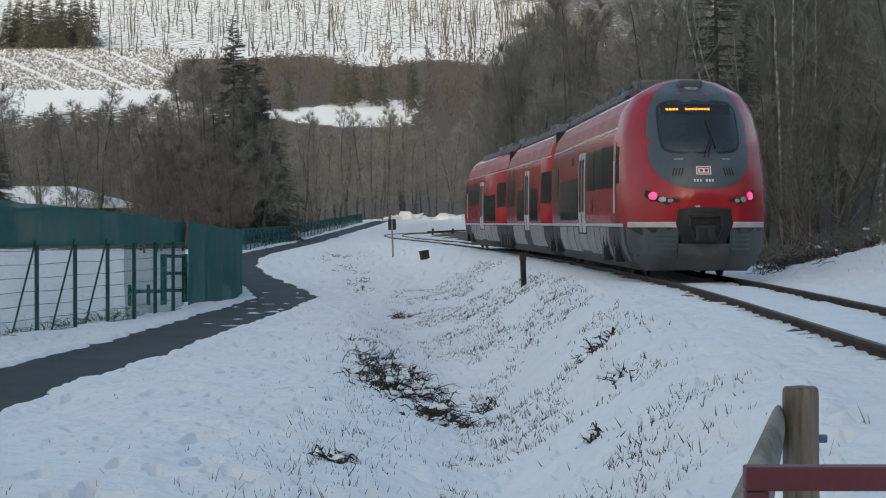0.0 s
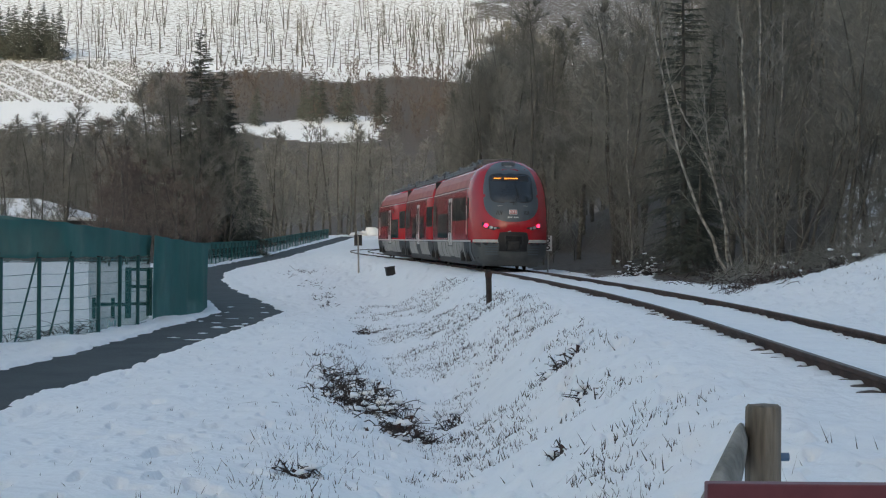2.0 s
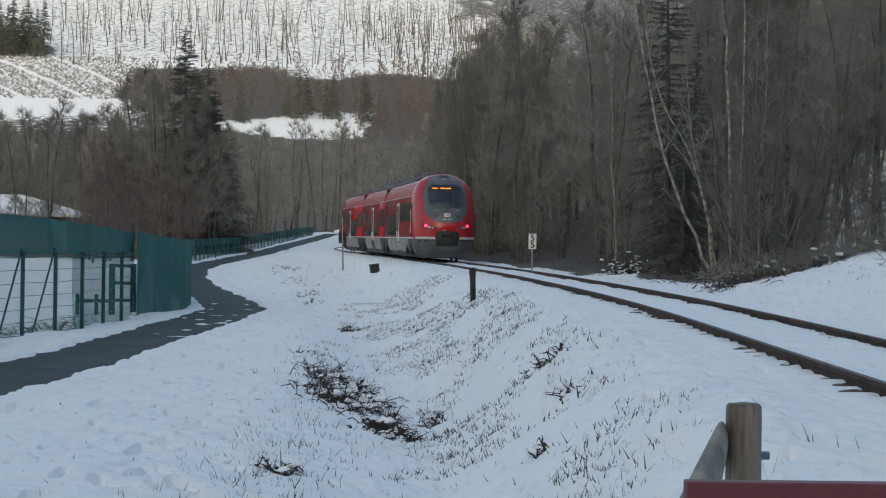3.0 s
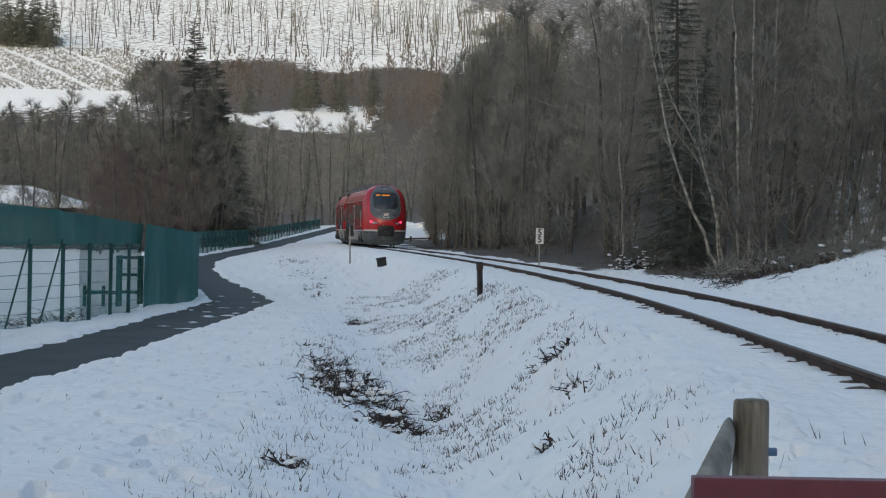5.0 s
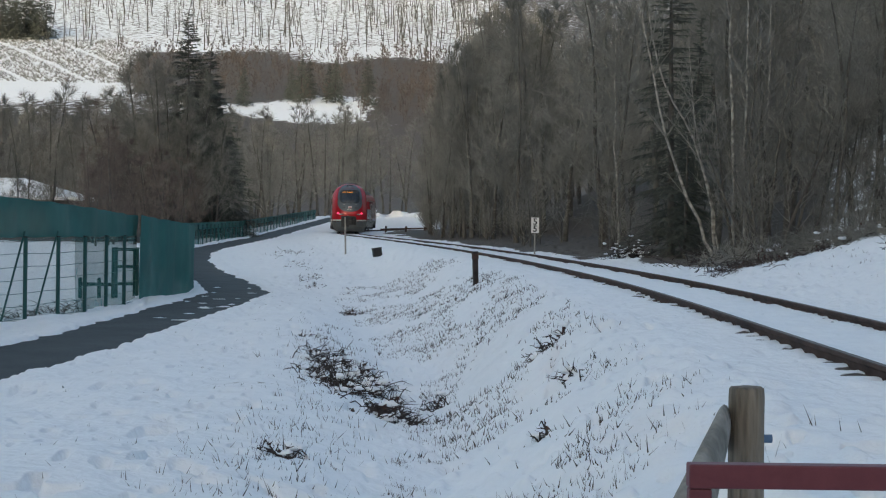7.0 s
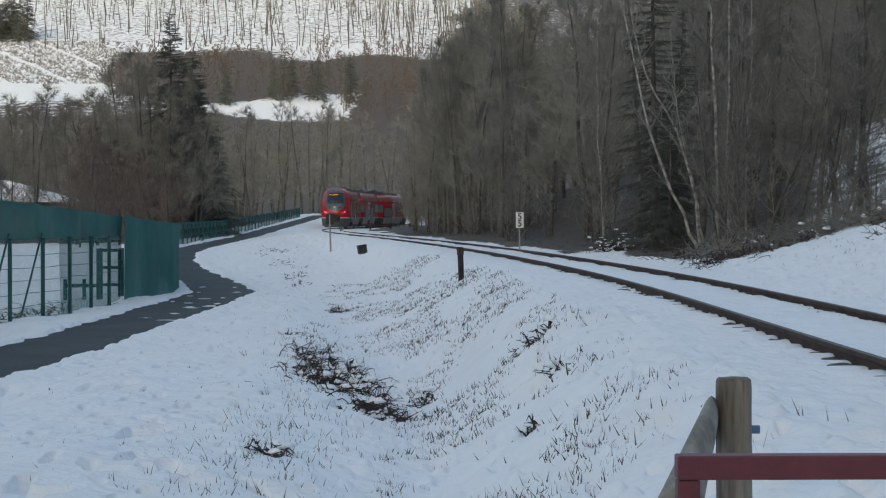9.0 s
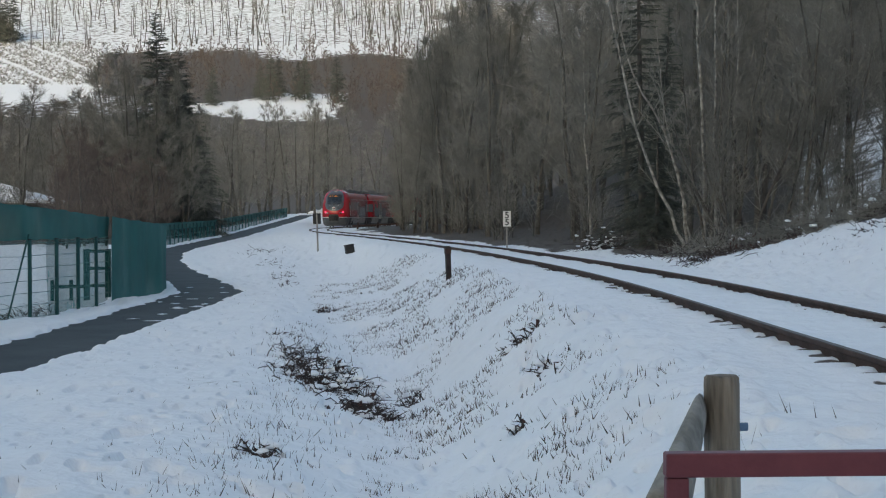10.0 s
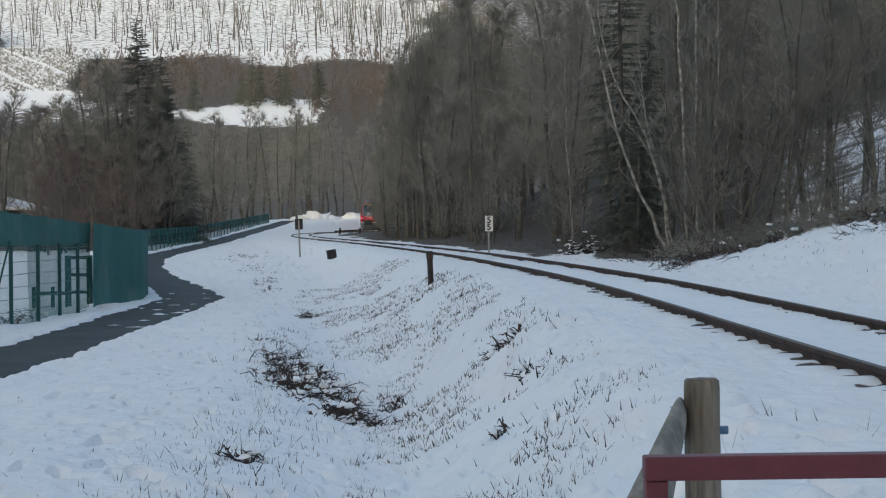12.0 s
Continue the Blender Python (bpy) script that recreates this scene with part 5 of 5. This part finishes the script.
# ---------------------------------------------------------------- fence along the path
FENCE = [(-14.5, 20), (-12.0, 28), (-9.24, 40), (-7.9, 47), (-7.25, 54), (-6.75, 60), (-6.7, 62.5), (-7.1, 65.5), (-8.3, 72), (-10.15, 82), (-11.5, 92), (-12.1, 104), (-12.2, 125), (-12.0, 149),
         (-11.1, 172), (-10.3, 193), (-9.7, 212), (-9.4, 226)]
FS, FP, FT = spline([(-16, 14)] + FENCE + [(-9.3, 240)], 0.25, 7)


def fence_at_y(y):
    s = float(np.interp(y, FP[:, 1], FS))
    return s


def fence_point(s):
    return np.array([np.interp(s, FS, FP[:, 0]), np.interp(s, FS, FP[:, 1])])


def fence_base(s):
    p = fence_point(s)
    return float(path_z(p[1])) - 0.12


def screen(name, s0, s1, lo, hi, mat, parent, label, side=0.06):
    """A stretch of screen net, lo and hi functions of the fence length, hanging in slight folds."""
    verts, faces = [], []
    n = max(int((s1 - s0) / 0.35), 2)
    for i in range(n + 1):
        s = s0 + (s1 - s0) * i / n
        p = fence_point(s)
        t = fence_point(s + 0.3) - fence_point(s - 0.3)
        t /= np.linalg.norm(t)
        f = side + 0.035 * math.sin(s * 2.1) + 0.02 * math.sin(s * 5.3)
        for k in range(5):
            h = lo(s) + (hi(s) - lo(s)) * k / 4
            sag = 0.02 * math.sin(s * 1.3 + k)
            verts.append((p[0] - t[1] * (f + sag), p[1] + t[0] * (f + sag), h + (0.012 * math.sin(s * 3.7) if k in (0, 4) else 0)))
    for i in range(n):
        for k in range(4):
            a = i * 5 + k
            faces.append((a, a + 5, a + 6, a + 1))
    return mesh_object(name, verts, faces, mat, parent, label)


def fence():
    ob = new("fence")
    tagged(ob, "green wire fence with posts, braces and screen netting", "fence")
    sa, sc, se = fence_at_y(21), fence_at_y(75), fence_at_y(225)
    post_h = lambda s: float(np.interp(s, [fence_at_y(30), fence_at_y(62), fence_at_y(75), fence_at_y(110), se], [2.0, 1.95, 1.8, 1.35, 1.1]))
    top_h = lambda s: fence_base(s) + float(np.interp(s, [fence_at_y(30), fence_at_y(40), fence_at_y(47), fence_at_y(62), fence_at_y(80), fence_at_y(115), se], [3.05, 2.98, 2.76, 2.25, 1.95, 1.5, 1.2]))
    # posts with caps; the first ones braced
    s, k = fence_at_y(41.8) - 8.6, 0
    while s < se:
        p, z = fence_point(s), fence_base(s)
        h = post_h(s)
        far = p[1] > 80
        po = part("post", tube(bmesh.new(), [(p[0], p[1], z - 0.2), (p[0], p[1], z + h)], 0.05 if not far else 0.04, 8), GREEN, ob, "green steel fence post")
        part("post_cap", tube(bmesh.new(), [(p[0], p[1], z + h), (p[0], p[1], z + h + 0.025)], 0.056, 8), BLACK, po)
        if p[1] < 47.5:
            part("brace", tube(bmesh.new(), [(p[0] - 0.02, p[1], z + h + 0.14), (p[0] - 0.52, p[1] - 0.25, z - 0.05)], 0.026, 6), GREEN, ob, "slanting green brace")
        s += 2.15 if not far else 2.6
        k += 1
    # wires
    for j in range(7):
        bm = bmesh.new()
        ss = np.arange(sa, sc, 1.0)
        tube(bm, [(*fence_point(a), fence_base(a) + 0.12 + (post_h(a) - 0.2) * j / 6 + 0.012 * math.sin(a * 1.7 + j)) for a in ss], 0.008, 4)
        part("wire", bm, GREEN, ob, "thin horizontal wire")
    bm = bmesh.new()
    for j in range(3):
        tube(bm, [(*fence_point(a), fence_base(a) + post_h(a) * (0.08 + 0.42 * j)) for a in np.arange(sc, se, 1.5)], 0.012, 4)
    part("far_wire", bm, GREEN, ob)
    # screens
    band_lo = lambda s: fence_base(s) + float(np.interp(s, [fence_at_y(30), fence_at_y(62)], [2.02, 1.93]))
    s4, s7 = fence_at_y(47.6), fence_at_y(54.2)
    screen("upper_screen", sa, s7 + 0.1, band_lo, top_h, NET_DENSE, ob, "dense green screen band")
    screen("fine_net", sa, s4, lambda s: fence_base(s) + 0.05, band_lo, NET_FINE, ob, "fine see-through wire net")
    screen("thin_screen", s4, s7, lambda s: fence_base(s) + 0.05, band_lo, NET_THIN, ob, "thin see-through green net")
    screen("corner_screen", s7 - 0.35, sc, lambda s: fence_base(s) + 0.04, top_h, NET_CORNER, ob, "dense green screen round the corner", -0.12)
    screen("far_screen", sc, se, lambda s: top_h(s) - 0.42, top_h, NET_DENSE, ob, "narrow green screen band")
    screen("far_net", sc, se, lambda s: fence_base(s) + 0.05, lambda s: top_h(s) - 0.42, NET_THIN, ob, "thin green net")


fence()


def high_chair():
    """Dark stepped stand behind the fence."""
    ob = new("stepped_stand")
    for x, y in ((0, 0), (0.62, 0), (0, 0.6), (0.62, 0.6)):
        part("upright", box(bmesh.new(), x - 0.045, x + 0.045, y - 0.045, y + 0.045, -0.1, 1.55, 0.01), GREEN, ob)
    for z in (0.45, 0.95, 1.45):
        part("crossbar", box(bmesh.new(), 0.05, 0.57, -0.05, -0.0, z, z + 0.09, 0.01), GREEN, ob)
    part("seat", box(bmesh.new(), -0.02, 0.64, 0.02, 0.58, 0.98, 1.03, 0.01), GREEN, ob, "dark seat board")
    for x in (-0.95, -0.40):
        part("low_leg", box(bmesh.new(), x - 0.05, x + 0.05, -0.05, 0.05, -0.1, 0.66, 0.01), GREEN, ob)
    part("low_bar", box(bmesh.new(), -0.90, -0.05, -0.045, 0.045, 0.42, 0.52, 0.01), GREEN, ob)
    ob.matrix_basis = pose(-8.2, 56, -1.42)
    tagged(ob, "dark green stepped timber stand behind the net", "stand")


high_chair()


def hut():
    ob = new("low_building")
    z = float(base_z(-34, 170))
    bm = box(bmesh.new(), -43, -28.2, 167, 176, z - 0.3, 2.5)
    part("wall", bm, CONCRETE, ob, "grey plaster walls")
    bm = bmesh.new()
    ridge = [(-44, 171.5, 4.35), (-33, 171.5, 4.3)]
    vs = [bm.verts.new(v) for v in [(-44, 166.3, 2.6), (-27.4, 166.3, 2.6), (-27.4, 176.7, 2.6), (-44, 176.7, 2.6), *ridge, (-44, 166.3, 2.35), (-27.4, 166.3, 2.35), (-27.4, 176.7, 2.35), (-44, 176.7, 2.35)]]
    for f in [(0, 1, 5, 4), (1, 2, 5), (2, 3, 4, 5), (3, 0, 4), (6, 7, 1, 0), (7, 8, 2, 1), (8, 9, 3, 2), (9, 6, 0, 3), (9, 8, 7, 6)]:
        bm.faces.new([vs[i] for i in f])
    part("roof", bm, SNOW, ob, "snow-covered hipped roof")
    tagged(ob, "low building with a snow-covered hipped roof", "building")


hut()

rs = np.random.RandomState(12)
flecks = []
for k in range(16):
    y = rs.uniform(44, 66)
    px = float(np.interp(y, PP[:, 1], PP[:, 0])) + rs.uniform(-0.75, 0.75)
    flecks.append((px, y, float(path_z(y)) + 0.004, rs.uniform(0.06, 0.22), rs.uniform(0.1, 0.35), 0.012))
tagged(snow_lumps("path_snow", flecks), "thin leftover patches of snow on the asphalt", "snow", kind="stuff")

# ---------------------------------------------------------------- post, handrail log and red barrier


def wooden_post():
    ob = new("wooden_post")
    rng = np.random.RandomState(4)
    bm = bmesh.new()
    n, hs = 20, [-1.2, -0.4, -0.15, 0.0, 0.2, 0.35, 0.47, 0.495, 0.502]
    rad = [0.061, 0.061, 0.061, 0.060, 0.060, 0.059, 0.059, 0.057, 0.050]
    rings = []
    for h, r in zip(hs, rad):
        rings.append([bm.verts.new((r * (1 + 0.02 * math.sin(3 * a + h * 2) + 0.012 * rng.randn()) * math.cos(a), r * (1 + 0.02 * rng.randn() * 0.5) * math.sin(a), h + (0.001 * rng.randn() if h > 0.48 else 0))) for a in [2 * math.pi * k / n for k in range(n)]])
    for q, w in zip(rings, rings[1:]):
        for k in range(n):
            bm.faces.new((q[k], q[(k + 1) % n], w[(k + 1) % n], w[k]))
    bm.faces.new(rings[-1])
    part("post", bm, POSTWOOD, ob, "round weathered timber post", True)
    part("bolt", tube(bmesh.new(), [(0.055, 0, 0.33), (0.085, 0, 0.33)], 0.014, 10), BLUE, ob, "blue plastic bolt cap")
    ob.matrix_basis = pose(1.18, 6.3, 0.0, 0, -0.6, 0)
    tagged(ob, "round weathered grey-brown wooden fence post", "post")


def handrail_log():
    """Half-round rail that runs from the post towards the viewer."""
    ob = new("wooden_rail")
    bm = bmesh.new()
    a, b = Vector((1.105, 6.32, 0.372)), Vector((0.635, 4.08, 0.365))
    d = (b - a).normalized()
    side = Vector((0, 0, 1)).cross(d).normalized()
    rings, n = [], 16
    for i in range(13):
        p = a + (b - a) * i / 12
        rings.append([bm.verts.new(p + 0.055 * (1 + 0.025 * math.sin(k * 2.3)) * (math.cos(t) * side * (0.45 + 0.045 * i) + 1.25 * math.sin(t) * Vector((0, 0, 1)))) for k, t in enumerate([2 * math.pi * j / n for j in range(n)])])
    for q, w in zip(rings, rings[1:]):
        for k in range(n):
            bm.faces.new((q[k], q[(k + 1) % n], w[(k + 1) % n], w[k]))
    bm.faces.new(rings[0][::-1])
    bm.faces.new(rings[-1])
    bmesh.ops.recalc_face_normals(bm, faces=bm.faces)
    part("log", bm, LOGWOOD, ob, "weathered half-round log", True)
    tagged(ob, "weathered half-round handrail log fixed to the post", "rail")


def red_barrier():
    ob = new("red_barrier")
    part("top_bar", box(bmesh.new(), 0.63, 2.6, 3.98, 4.03, 0.482, 0.533, 0.004), REDPAINT, ob, "dull red painted steel bar")
    for x in (0.655, 2.5):
        part("leg", box(bmesh.new(), x - 0.024, x + 0.024, 3.985, 4.025, -0.75, 0.481, 0.004), REDPAINT, ob, "red painted leg")
    ob.matrix_basis = pose(0, 0, 0)
    tagged(ob, "dull red painted square-tube barrier", "barrier")


wooden_post()
handrail_log()
red_barrier()

for ob in MASTERS:
    for o in (*ob.children_recursive, ob):
        bpy.data.objects.remove(o)

motions()
